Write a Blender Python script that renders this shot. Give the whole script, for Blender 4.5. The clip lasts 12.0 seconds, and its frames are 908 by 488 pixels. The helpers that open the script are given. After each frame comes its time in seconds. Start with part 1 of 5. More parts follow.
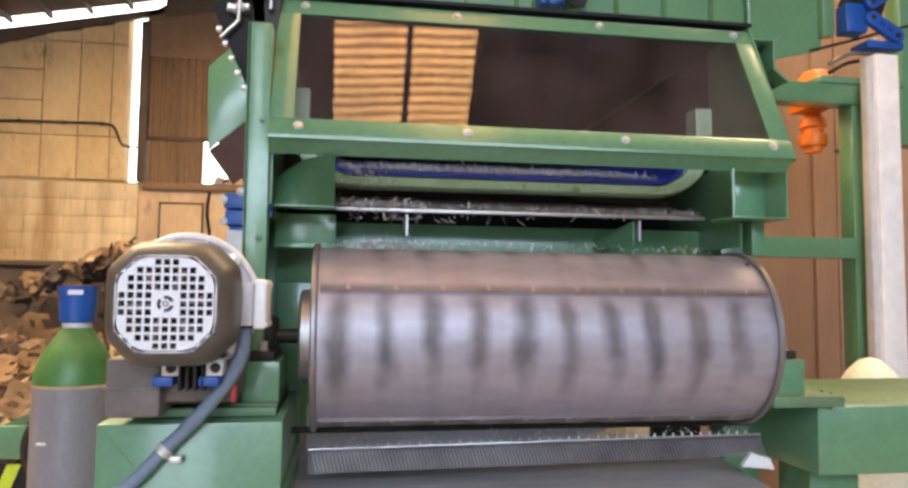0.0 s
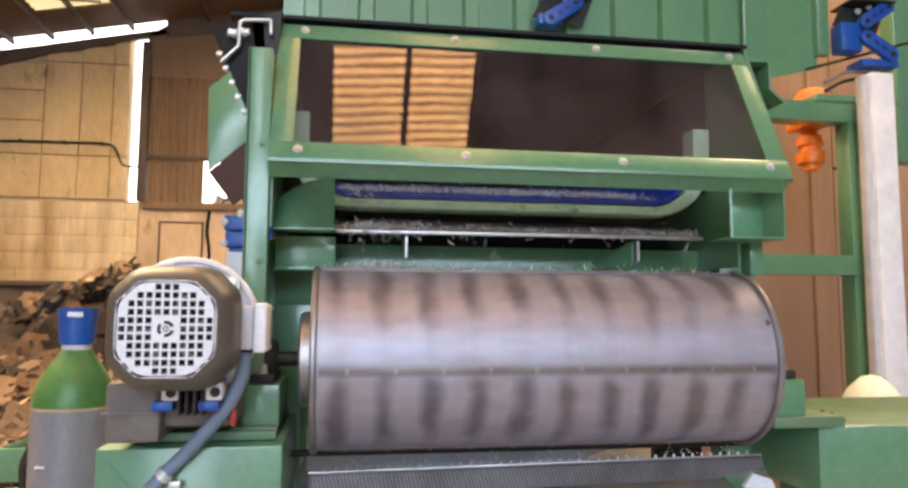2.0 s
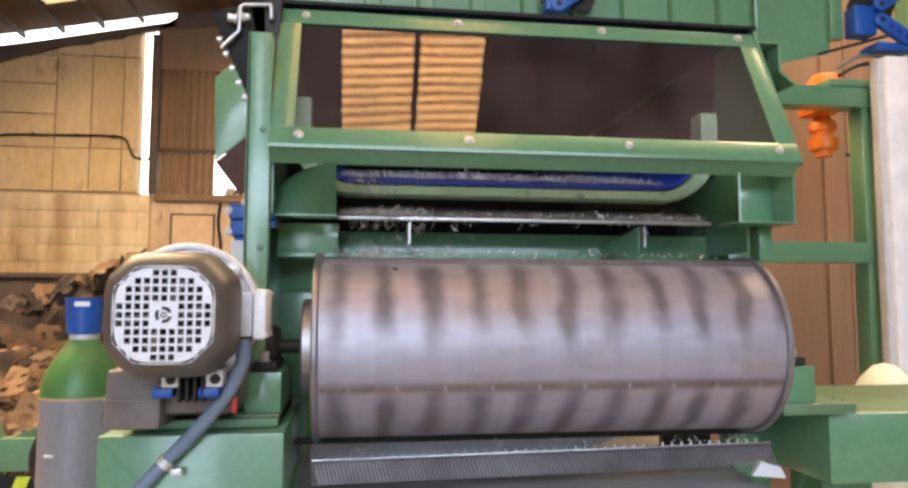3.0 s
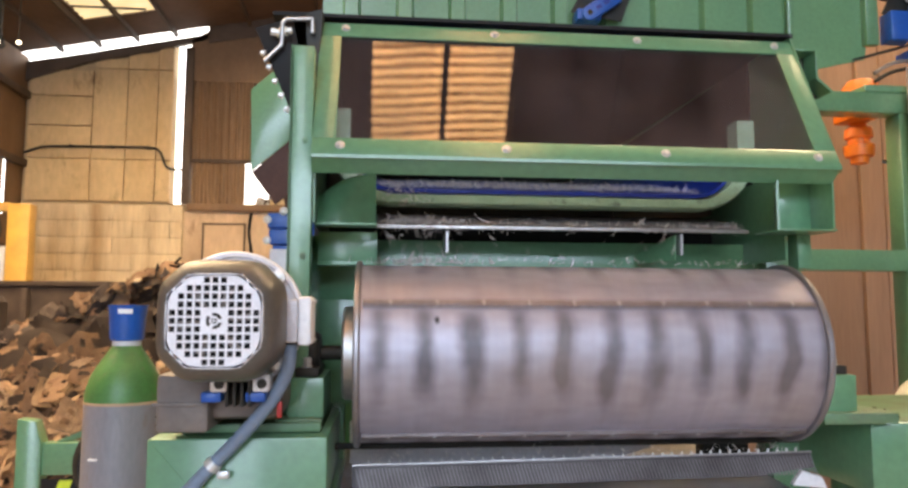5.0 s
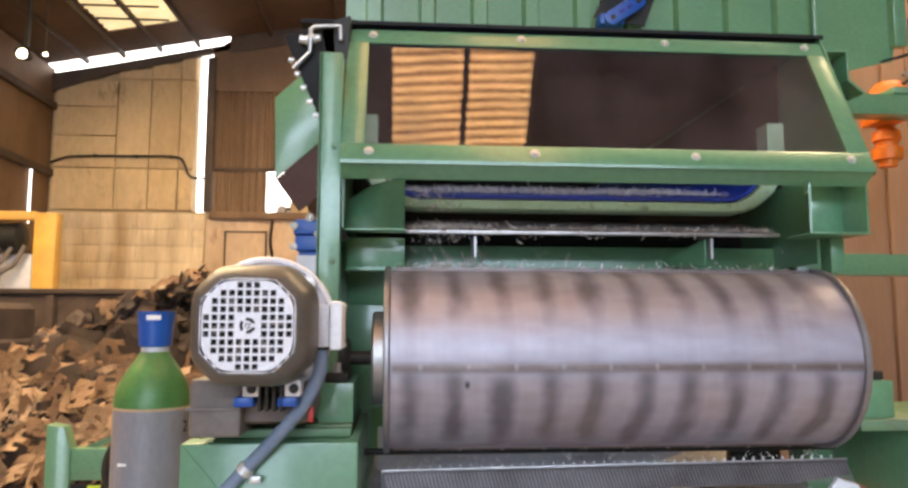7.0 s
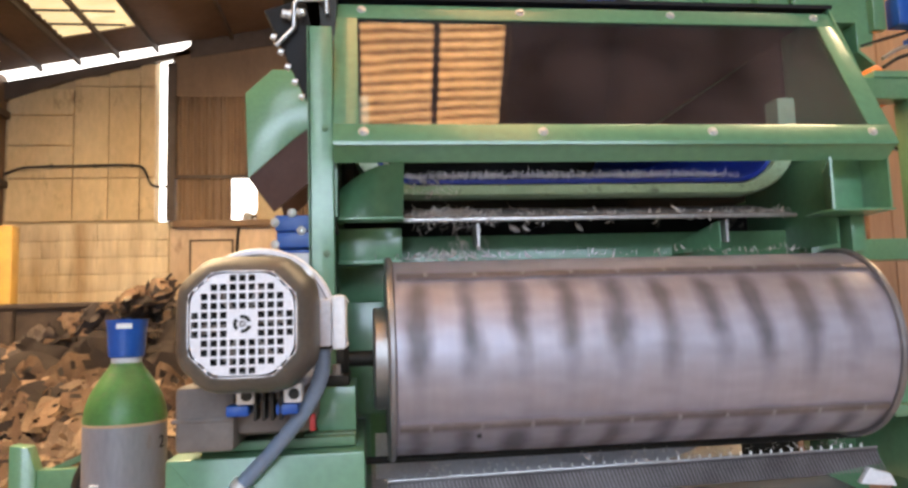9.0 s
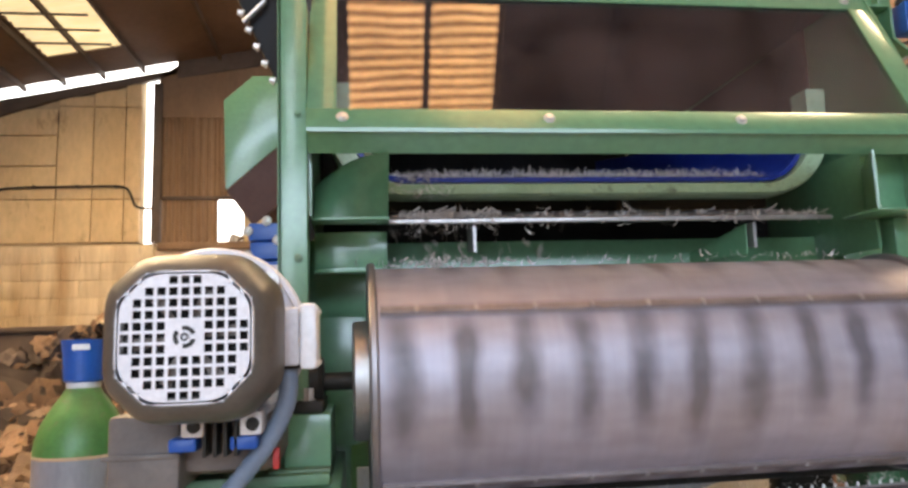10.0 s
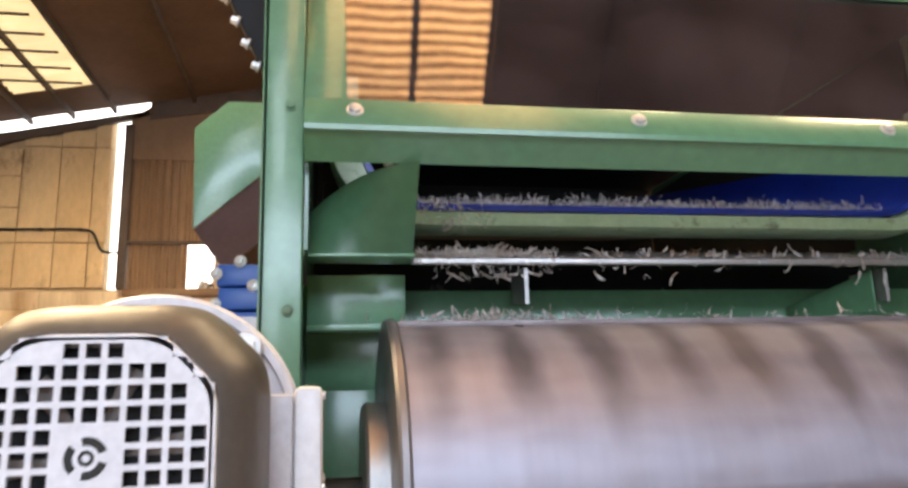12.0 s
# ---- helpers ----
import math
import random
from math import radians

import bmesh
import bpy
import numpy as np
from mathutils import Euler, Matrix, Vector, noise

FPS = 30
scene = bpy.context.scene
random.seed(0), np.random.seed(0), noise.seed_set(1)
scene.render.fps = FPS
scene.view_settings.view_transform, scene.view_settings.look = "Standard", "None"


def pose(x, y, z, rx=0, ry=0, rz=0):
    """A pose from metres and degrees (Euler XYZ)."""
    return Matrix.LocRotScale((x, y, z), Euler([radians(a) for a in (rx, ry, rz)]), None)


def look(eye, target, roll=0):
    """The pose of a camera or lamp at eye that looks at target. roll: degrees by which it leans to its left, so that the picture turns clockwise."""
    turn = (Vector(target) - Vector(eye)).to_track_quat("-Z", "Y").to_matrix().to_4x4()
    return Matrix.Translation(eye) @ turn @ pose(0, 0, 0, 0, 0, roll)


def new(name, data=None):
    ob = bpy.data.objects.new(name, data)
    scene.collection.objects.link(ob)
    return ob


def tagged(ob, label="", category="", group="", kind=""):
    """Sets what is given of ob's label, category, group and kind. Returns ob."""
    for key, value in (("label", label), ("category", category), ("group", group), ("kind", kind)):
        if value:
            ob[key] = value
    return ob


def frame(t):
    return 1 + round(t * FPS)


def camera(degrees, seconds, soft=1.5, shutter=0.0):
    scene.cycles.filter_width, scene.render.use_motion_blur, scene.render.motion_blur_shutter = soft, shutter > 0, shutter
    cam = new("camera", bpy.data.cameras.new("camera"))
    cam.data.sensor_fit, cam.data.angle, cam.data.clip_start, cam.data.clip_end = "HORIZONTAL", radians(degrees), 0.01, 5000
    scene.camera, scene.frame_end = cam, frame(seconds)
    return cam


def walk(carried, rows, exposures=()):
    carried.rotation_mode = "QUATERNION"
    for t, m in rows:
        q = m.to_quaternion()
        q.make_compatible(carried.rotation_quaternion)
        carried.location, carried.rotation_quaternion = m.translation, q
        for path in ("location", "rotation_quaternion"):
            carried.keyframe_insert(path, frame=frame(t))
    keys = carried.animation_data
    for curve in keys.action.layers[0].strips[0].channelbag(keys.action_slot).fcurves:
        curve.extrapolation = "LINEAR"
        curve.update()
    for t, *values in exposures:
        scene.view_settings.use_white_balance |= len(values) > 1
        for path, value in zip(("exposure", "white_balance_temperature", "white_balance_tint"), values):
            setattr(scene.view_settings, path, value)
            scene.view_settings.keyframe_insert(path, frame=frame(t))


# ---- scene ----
cam = camera(64.0, 12.0, soft=2.8, shutter=0.5)
PATH = [
    (0, (-0.017, -0.101, 1.626), (0.289, 1.87, 1.766), 0.6),
    (0.5, (-0.015, -0.106, 1.629), (0.293, 1.865, 1.774), 0.5),
    (1, (-0.018, -0.101, 1.63), (0.292, 1.869, 1.779), 0.5),
    (1.5, (-0.02, -0.103, 1.631), (0.294, 1.864, 1.807), 0.6),
    (2, (-0.017, -0.107, 1.635), (0.289, 1.861, 1.822), 0.3),
    (2.5, (-0.008, -0.102, 1.635), (0.281, 1.868, 1.822), 0.4),
    (3, (0.002, -0.092, 1.626), (0.277, 1.882, 1.789), 0.1),
    (5, (-0.023, -0.108, 1.623), (0.179, 1.873, 1.81), 0.2),
    (5.5, (-0.024, -0.112, 1.626), (0.174, 1.869, 1.81), 0.7),
    (6, (-0.028, -0.11, 1.627), (0.164, 1.872, 1.813), 0.6),
    (6.5, (-0.031, -0.11, 1.623), (0.111, 1.876, 1.81), 0.6),
    (7, (-0.042, -0.104, 1.619), (0.108, 1.88, 1.825), 0.1),
    (7.5, (-0.052, -0.091, 1.611), (0.094, 1.893, 1.819), -0.0),
    (7.7, (-0.049, -0.093, 1.612), (0.083, 1.893, 1.81), -0.2),
    (9.3, (-0.108, 0.06, 1.593), (0.148, 2.03, 1.824), -1.9),
    (9.5, (-0.103, 0.091, 1.585), (0.155, 2.059, 1.832), -1.8),
    (10, (-0.086, 0.2, 1.589), (0.183, 2.162, 1.869), -2.0),
    (10.5, (-0.091, 0.302, 1.592), (0.187, 2.263, 1.876), -0.6),
    (11, (-0.113, 0.379, 1.604), (0.124, 2.335, 1.949), -0.4),
    (11.5, (-0.14, 0.471, 1.615), (0.181, 2.408, 1.996), -1.9),
    (12, (-0.131, 0.542, 1.637), (0.211, 2.468, 2.049), -1.7),
]
walk(cam, [(t, look(eye, target, roll)) for t, eye, target, roll in PATH], [(0, 0.36), (12, 0.36)])

# ---- world, light and exposure ----
world = bpy.data.worlds.new("sky")
scene.world = world
world.use_nodes = True
wn = world.node_tree.nodes
sky = wn.new("ShaderNodeTexSky")
sky.sky_type, sky.sun_disc = "NISHITA", False
sky.sun_elevation, sky.sun_rotation = radians(48), radians(200)
world.node_tree.links.new(sky.outputs[0], wn["Background"].inputs[0])
wn["Background"].inputs[1].default_value = 0.12

sun = new("sun", bpy.data.lights.new("sun", "SUN"))
sun.data.energy, sun.data.angle, sun.data.color = 3.0, radians(0.5), (1.0, 0.95, 0.88)
sun.matrix_world = look((-2, -6, 14), (0, 0, 2))


def area_lamp(eye, target, w, h, power, color):
    ob = new("daylight", bpy.data.lights.new("daylight", "AREA"))
    ob.data.shape, ob.data.size, ob.data.size_y = "RECTANGLE", w, h
    ob.data.energy, ob.data.color = power, color
    ob.matrix_world = look(eye, target)


# daylight through the high band of windows behind the walk
area_lamp((0.3, -9.7, 5.2), (0.3, 0, 4.4), 9.6, 2.2, 620, (0.68, 0.8, 1.0))
# low fill lamp, added at an assumed open gate behind the walk
area_lamp((-3.0, -9.7, 2.0), (-3.0, 0, 1.8), 4.0, 3.8, 190, (0.68, 0.8, 1.0))


# ---- materials ----
def nodes_of(name):
    m = bpy.data.materials.new(name)
    m.use_nodes = True
    nt = m.node_tree
    return m, nt, nt.nodes["Principled BSDF"]


def ramp(nt, fac, stops):
    r = nt.nodes.new("ShaderNodeValToRGB")
    el = r.color_ramp.elements
    while len(el) < len(stops):
        el.new(0.5)
    for e, (p, c) in zip(el, stops):
        e.position, e.color = p, (*c, 1)
    nt.links.new(fac, r.inputs[0])
    return r.outputs[0]


def noise_tex(nt, scale, detail=5, stretch=(1, 1, 1), rough=0.55, coord="Object"):
    tc = nt.nodes.new("ShaderNodeTexCoord")
    mp = nt.nodes.new("ShaderNodeMapping")
    mp.inputs["Scale"].default_value = stretch
    n = nt.nodes.new("ShaderNodeTexNoise")
    n.inputs["Scale"].default_value, n.inputs["Detail"].default_value, n.inputs["Roughness"].default_value = scale, detail, rough
    nt.links.new(tc.outputs[coord], mp.inputs[0])
    nt.links.new(mp.outputs[0], n.inputs["Vector"])
    return n.outputs["Fac"]


def mix(nt, a, b, fac, kind="MIX"):
    n = nt.nodes.new("ShaderNodeMix")
    n.data_type, n.blend_type = "RGBA", kind
    for s, v in ((n.inputs[6], a), (n.inputs[7], b)):
        if isinstance(v, tuple):
            s.default_value = (*v, 1)
        else:
            nt.links.new(v, s)
    if isinstance(fac, float):
        n.inputs[0].default_value = fac
    else:
        nt.links.new(fac, n.inputs[0])
    return n.outputs[2]


def bump(nt, b, height, strength, dist=0.002):
    n = nt.nodes.new("ShaderNodeBump")
    n.inputs["Strength"].default_value, n.inputs["Distance"].default_value = strength, dist
    nt.links.new(height, n.inputs["Height"])
    nt.links.new(n.outputs[0], b.inputs["Normal"])


def surface(name, base, dark, rough=0.5, metal=0.0, scale=6.0, fine=80.0, amount=0.5, stretch=(1, 1, 1), relief=0.15, dirt=None, dist=0.002, coat=0.0, islands=False, least=0.25):
    """Paint, metal or stone with stains at a large scale and grain at a small one."""
    m, nt, b = nodes_of(name)
    big = noise_tex(nt, scale, 6, stretch)
    small = noise_tex(nt, fine, 4, stretch)
    f = ramp(nt, big, [(0.35, (0, 0, 0)), (0.7, (amount,) * 3)])
    col = mix(nt, base, dark, f)
    g = ramp(nt, small, [(0.3, (0.82, 0.82, 0.82)), (0.7, (1.1, 1.1, 1.1))])
    col = mix(nt, col, g, 0.6, "MULTIPLY")
    if dirt:
        d = ramp(nt, noise_tex(nt, scale * 2.7, 8, stretch, 0.7), [(0.58, (0, 0, 0)), (0.72, (0.8, 0.8, 0.8))])
        col = mix(nt, col, dirt, d)
    if islands:
        geo = nt.nodes.new("ShaderNodeNewGeometry")
        col = mix(nt, col, ramp(nt, geo.outputs["Random Per Island"], [(0.0, (least, least * 0.9, least * 0.8)), (0.5, (0.8, 0.77, 0.73)), (1.0, (1.25, 1.22, 1.18))]), 1.0, "MULTIPLY")
    b.inputs["Coat Weight"].default_value, b.inputs["Coat Roughness"].default_value = coat, 0.16
    nt.links.new(col, b.inputs["Base Color"])
    r = nt.nodes.new("ShaderNodeMapRange")
    r.inputs[3].default_value, r.inputs[4].default_value = rough - 0.1, rough + 0.12
    nt.links.new(big, r.inputs[0])
    nt.links.new(r.outputs[0], b.inputs["Roughness"])
    b.inputs["Metallic"].default_value = metal
    bump(nt, b, small, relief, dist)
    return m


GREEN = surface("green_paint", (0.122, 0.282, 0.148), (0.1, 0.232, 0.122), 0.36, 0, 5, 60, 0.6, relief=0.03, coat=0.75)
GREEN_DUSTY = surface("dusty_green_paint", (0.11, 0.25, 0.12), (0.13, 0.16, 0.1), 0.5, 0, 9, 90, 0.8, relief=0.1, dirt=(0.13, 0.1, 0.07))
BLUE = surface("blue_paint", (0.012, 0.09, 0.42), (0.01, 0.06, 0.28), 0.35, 0, 12, 90, 0.5, relief=0.05)
BELT = surface("blue_belt", (0.01, 0.028, 0.24), (0.008, 0.018, 0.14), 0.4, 0, 12, 90, 0.5, relief=0.05)
# the next two also paint shade inside the hood and under the feeder
BLACK = surface("black_rubber_and_shade", (0.012, 0.012, 0.013), (0.03, 0.028, 0.026), 0.6, 0, 12, 90, 0.5)
DARK = surface("dark_steel_and_shade", (0.03, 0.032, 0.03), (0.06, 0.05, 0.04), 0.5, 0.3, 9, 90, 0.6)
ZINC = surface("zinc_plating", (0.72, 0.72, 0.7), (0.5, 0.5, 0.48), 0.36, 0.5, 30, 200, 0.6)
STEEL = surface("worn_steel", (0.5, 0.49, 0.48), (0.28, 0.25, 0.23), 0.4, 0.85, 7, 120, 0.7)
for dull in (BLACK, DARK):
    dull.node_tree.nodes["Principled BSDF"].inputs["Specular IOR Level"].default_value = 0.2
WHITE = surface("white_paint", (0.8, 0.8, 0.82), (0.68, 0.68, 0.68), 0.4, 0, 8, 90, 0.5, relief=0.04)
COVER = surface("white_cover", (0.8, 0.8, 0.84), (0.7, 0.7, 0.73), 0.45, 0, 20, 160, 0.5, relief=0.04)
COWL = surface("grey_cowl_paint", (0.13, 0.118, 0.105), (0.09, 0.078, 0.068), 0.42, 0.3, 12, 120, 0.7, relief=0.08)
LIGHTGREY = surface("light_grey_casting", (0.64, 0.64, 0.68), (0.5, 0.5, 0.53), 0.45, 0.1, 16, 130, 0.6, relief=0.1)
GREYCAST = surface("brown_grey_casting", (0.2, 0.17, 0.15), (0.12, 0.1, 0.09), 0.6, 0.1, 16, 130, 0.7, relief=0.2)
HOSE = surface("grey_hose", (0.2, 0.26, 0.35), (0.14, 0.18, 0.25), 0.45, 0, 16, 130, 0.6)
CYLGREY = surface("grey_cylinder_paint", (0.25, 0.25, 0.285), (0.19, 0.19, 0.215), 0.35, 0, 8, 100, 0.7, (1, 1, 0.3), dirt=(0.2, 0.14, 0.1))
CYLGREEN = surface("green_cylinder_paint", (0.075, 0.22, 0.06), (0.05, 0.13, 0.04), 0.4, 0, 10, 100, 0.8, dirt=(0.14, 0.12, 0.08))
ORANGE = surface("orange_plastic", (0.85, 0.2, 0.01), (0.6, 0.1, 0.01), 0.45, 0, 16, 90, 0.6)
YELLOW = surface("yellow_paint", (0.62, 0.37, 0.07), (0.45, 0.25, 0.06), 0.5, 0, 5, 90, 0.7)
CONCRETE = surface("ochre_concrete", (0.72, 0.54, 0.31), (0.54, 0.38, 0.2), 0.85, 0, 0.9, 14, 0.8, (1, 1, 0.45), 0.3, (0.2, 0.12, 0.06), 0.01)
BLOCKS = surface("stained_concrete_block", (0.8, 0.66, 0.45), (0.42, 0.28, 0.15), 0.9, 0, 1.3, 9, 0.95, (1.8, 1, 0.3), 0.4, (0.17, 0.1, 0.05), 0.015)
JOINT = surface("brown_mortar", (0.56, 0.43, 0.26), (0.4, 0.29, 0.17), 0.9, 0, 2, 30, 0.8)
SHEETING = surface("brown_corrugated_steel", (0.24, 0.15, 0.085), (0.15, 0.09, 0.05), 0.6, 0.2, 1.5, 20, 0.8, (1, 1, 0.4))
ROOFING = surface("brown_roof_sheet", (0.16, 0.1, 0.07), (0.08, 0.05, 0.038), 0.8, 0, 0.8, 12, 0.8)
BEAMS = surface("brown_roof_steel", (0.1, 0.07, 0.05), (0.06, 0.04, 0.03), 0.7, 0, 3, 30, 0.8)
FLOOR = surface("grey_floor_concrete", (0.33, 0.3, 0.28), (0.2, 0.17, 0.15), 0.75, 0, 0.7, 16, 0.9, (1, 1, 1), 0.3, (0.12, 0.09, 0.07))
BOARD = surface("brown_board", (0.38, 0.23, 0.145), (0.3, 0.17, 0.1), 0.7, 0, 1.4, 22, 0.7, (2.5, 1, 0.25), 0.15)
RUST = surface("rusty_plate", (0.4, 0.265, 0.17), (0.22, 0.13, 0.08), 0.8, 0.1, 3.5, 40, 0.9, relief=0.4, dirt=(0.09, 0.05, 0.035), islands=True, least=0.45)
RUST_PALE = surface("pale_rusty_plate", (0.54, 0.4, 0.28), (0.33, 0.22, 0.14), 0.8, 0.1, 3.5, 40, 0.9, relief=0.4, dirt=(0.1, 0.06, 0.04), islands=True, least=0.5)
RUST_DARK = surface("dark_rusty_scrap", (0.06, 0.04, 0.031), (0.032, 0.022, 0.018), 0.85, 0.1, 5, 40, 0.9, relief=0.4)
PRIMER = surface("red_brown_primer", (0.07, 0.03, 0.022), (0.05, 0.02, 0.015), 0.7, 0, 6, 60, 0.7)
SHRED = surface("aluminium_shreds", (0.88, 0.87, 0.87), (0.55, 0.52, 0.5), 0.3, 0.05, 60, 300, 0.4, islands=True, least=0.65)
SUN_SPOT = surface("sun_spot_white", (0.9, 0.9, 0.8), (0.8, 0.85, 0.6), 0.5, 0, 6, 60, 0.7)
HAZARD = surface("hazard_yellow", (0.6, 0.75, 0.03), (0.45, 0.55, 0.03), 0.5, 0, 20, 90, 0.5)
RED = surface("red_plastic", (0.5, 0.03, 0.02), (0.35, 0.02, 0.02), 0.5)
PERF = surface("dirty_perforated_steel", (0.15, 0.13, 0.13), (0.085, 0.07, 0.07), 0.5, 0.4, 12, 150, 0.8)


def drum_steel():
    """Rolled steel with soot bands that run round the shell between its bolts."""
    m, nt, b = nodes_of("banded_drum_steel")
    tc = nt.nodes.new("ShaderNodeTexCoord")
    sep = nt.nodes.new("ShaderNodeSeparateXYZ")
    nt.links.new(tc.outputs["Object"], sep.inputs[0])
    warp = noise_tex(nt, 7, 3)
    fine = noise_tex(nt, 60, 5, (0.25, 1, 1))
    blotch = noise_tex(nt, 9, 3, (1, 0.9, 0.9))

    def calc(op, a, c, d=None):
        n = nt.nodes.new("ShaderNodeMath")
        n.operation = op
        for s, v in zip(n.inputs, (a, c, d)):
            if v is None:
                continue
            if isinstance(v, (int, float)):
                s.default_value = v
            else:
                nt.links.new(v, s)
        return n.outputs[0]

    x = calc("ADD", sep.outputs[0], calc("MULTIPLY", calc("SUBTRACT", warp, 0.5), 0.055))
    wave = calc("SINE", calc("MULTIPLY", x, 2 * math.pi / 0.0853), 0.0)
    turn = calc("MULTIPLY", calc("ARCTAN2", sep.outputs[2], calc("MULTIPLY", sep.outputs[1], -1.0)), 180 / math.pi)
    behind = calc("FLOORED_MODULO", calc("SUBTRACT", 28.5 + 720, calc("ADD", turn, calc("MULTIPLY", calc("SUBTRACT", blotch, 0.5), 30.0))), 90.0)

    def step(v, a, c):
        n = nt.nodes.new("ShaderNodeMapRange")
        n.interpolation_type = "SMOOTHSTEP"
        n.inputs[1].default_value, n.inputs[2].default_value = a, c
        nt.links.new(v, n.inputs[0])
        return n.outputs[0]

    # soot settles behind each bar and fades before the next
    lobe = calc("ADD", calc("MULTIPLY", calc("MULTIPLY", step(behind, -4.0, 12.0), step(behind, 72.0, 38.0)), 0.85), 0.2)
    band = calc("MULTIPLY", calc("MULTIPLY", calc("POWER", calc("ADD", calc("MULTIPLY", wave, 0.5), 0.5), 1.5), lobe), calc("MULTIPLY", calc("ADD", blotch, 0.15), 1.4))
    shade = ramp(nt, band, [(0.12, (0, 0, 0)), (0.95, (0.8, 0.8, 0.8))])
    col = mix(nt, (0.4, 0.385, 0.45), (0.085, 0.076, 0.09), shade)
    col = mix(nt, col, (0.3, 0.23, 0.19), ramp(nt, noise_tex(nt, 5, 6), [(0.45, (0, 0, 0)), (0.75, (0.45, 0.45, 0.45))]))
    col = mix(nt, col, ramp(nt, noise_tex(nt, 90, 3, (1, 0.06, 0.06)), [(0.3, (0.92, 0.92, 0.92)), (0.7, (1.05, 1.05, 1.05))]), 0.5, "MULTIPLY")
    col = mix(nt, col, ramp(nt, fine, [(0.3, (0.8, 0.79, 0.78)), (0.7, (1.08, 1.08, 1.08))]), 0.7, "MULTIPLY")
    nt.links.new(col, b.inputs["Base Color"])
    b.inputs["Metallic"].default_value = 0.55
    b.inputs["Coat Weight"].default_value, b.inputs["Coat Roughness"].default_value, b.inputs["Coat IOR"].default_value = 0.4, 0.42, 1.8
    r = nt.nodes.new("ShaderNodeMapRange")
    r.inputs[3].default_value, r.inputs[4].default_value = 0.52, 0.7
    nt.links.new(band, r.inputs[0])
    nt.links.new(r.outputs[0], b.inputs["Roughness"])
    bump(nt, b, fine, 0.08, 0.001)
    return m


DRUM = drum_steel()


def lit_sheet(name, color, strength, pitch=0.0):
    """Glowing translucent sheet with daylight behind; stripes paint the light and shade of its waves."""
    m, nt, b = nodes_of(name)
    n = noise_tex(nt, 2.2, 6)
    col = ramp(nt, n, [(0.3, tuple(0.7 * c for c in color)), (0.7, color)])
    if pitch:
        tc = nt.nodes.new("ShaderNodeTexCoord")
        w = nt.nodes.new("ShaderNodeTexWave")
        w.bands_direction = "Y"
        w.inputs["Scale"].default_value = math.pi / 10 / pitch
        w.inputs["Distortion"].default_value, w.inputs["Detail Scale"].default_value = 2.2, 0.6
        nt.links.new(tc.outputs["Object"], w.inputs[0])
        col = mix(nt, col, ramp(nt, w.outputs["Fac"], [(0.12, (0.36, 0.27, 0.2)), (0.5, (0.8, 0.74, 0.68)), (0.9, (1.25, 1.3, 1.35))]), 1.0, "MULTIPLY")
    nt.links.new(col, b.inputs["Base Color"])
    nt.links.new(col, b.inputs["Emission Color"])
    b.inputs["Emission Strength"].default_value = strength
    return m


SKYLIGHT = lit_sheet("skylight_sheet", (1.0, 0.57, 0.24), 4.6, 0.095)
SKYLIGHT_OLD = lit_sheet("old_skylight_sheet", (1.0, 0.82, 0.46), 0.8)
SKYLIGHT_WHITE = lit_sheet("white_skylight_sheet", (0.82, 0.91, 1.0), 6.0)
# strong glow for unseen roof strips added as fill light
FILL_SHEET = lit_sheet("added_fill_sheet", (1.0, 0.74, 0.44), 29.0)
DAY = lit_sheet("white_daylight", (1.0, 0.97, 0.95), 3.0)
GLOW = lit_sheet("lamp_glow", (1.0, 0.85, 0.6), 9.0)


def clear_sheet():
    """Clear plastic with a thin, uneven brown diffuse veil."""
    m, nt, b = nodes_of("clear_polycarbonate")
    b.inputs["Base Color"].default_value = (0.8, 0.78, 0.78, 1)
    b.inputs["Transmission Weight"].default_value = 1.0
    b.inputs["Roughness"].default_value = 0.02
    b.inputs["IOR"].default_value = 1.6
    veil = nt.nodes.new("ShaderNodeBsdfDiffuse")
    veil.inputs[0].default_value = (0.26, 0.19, 0.18, 1)
    both = nt.nodes.new("ShaderNodeMixShader")
    nt.links.new(ramp(nt, noise_tex(nt, 5, 5), [(0.3, (0.02, 0.02, 0.02)), (0.75, (0.12, 0.12, 0.12))]), both.inputs[0])
    nt.links.new(b.outputs[0], both.inputs[1])
    nt.links.new(veil.outputs[0], both.inputs[2])
    nt.links.new(both.outputs[0], nt.nodes["Material Output"].inputs[0])
    return m


GLASS = clear_sheet()


# ---- mesh helpers ----
def box(x0, x1, y0, y1, z0, z1, bevel=0.0015):
    bm = bmesh.new()
    m = Matrix.Translation(((x0 + x1) / 2, (y0 + y1) / 2, (z0 + z1) / 2)) @ Matrix.Diagonal((abs(x1 - x0), abs(y1 - y0), abs(z1 - z0), 1))
    bmesh.ops.create_cube(bm, size=1, matrix=m)
    if bevel:
        bmesh.ops.bevel(bm, geom=bm.edges[:], offset=bevel, segments=2, affect="EDGES", profile=0.5)
    return bm


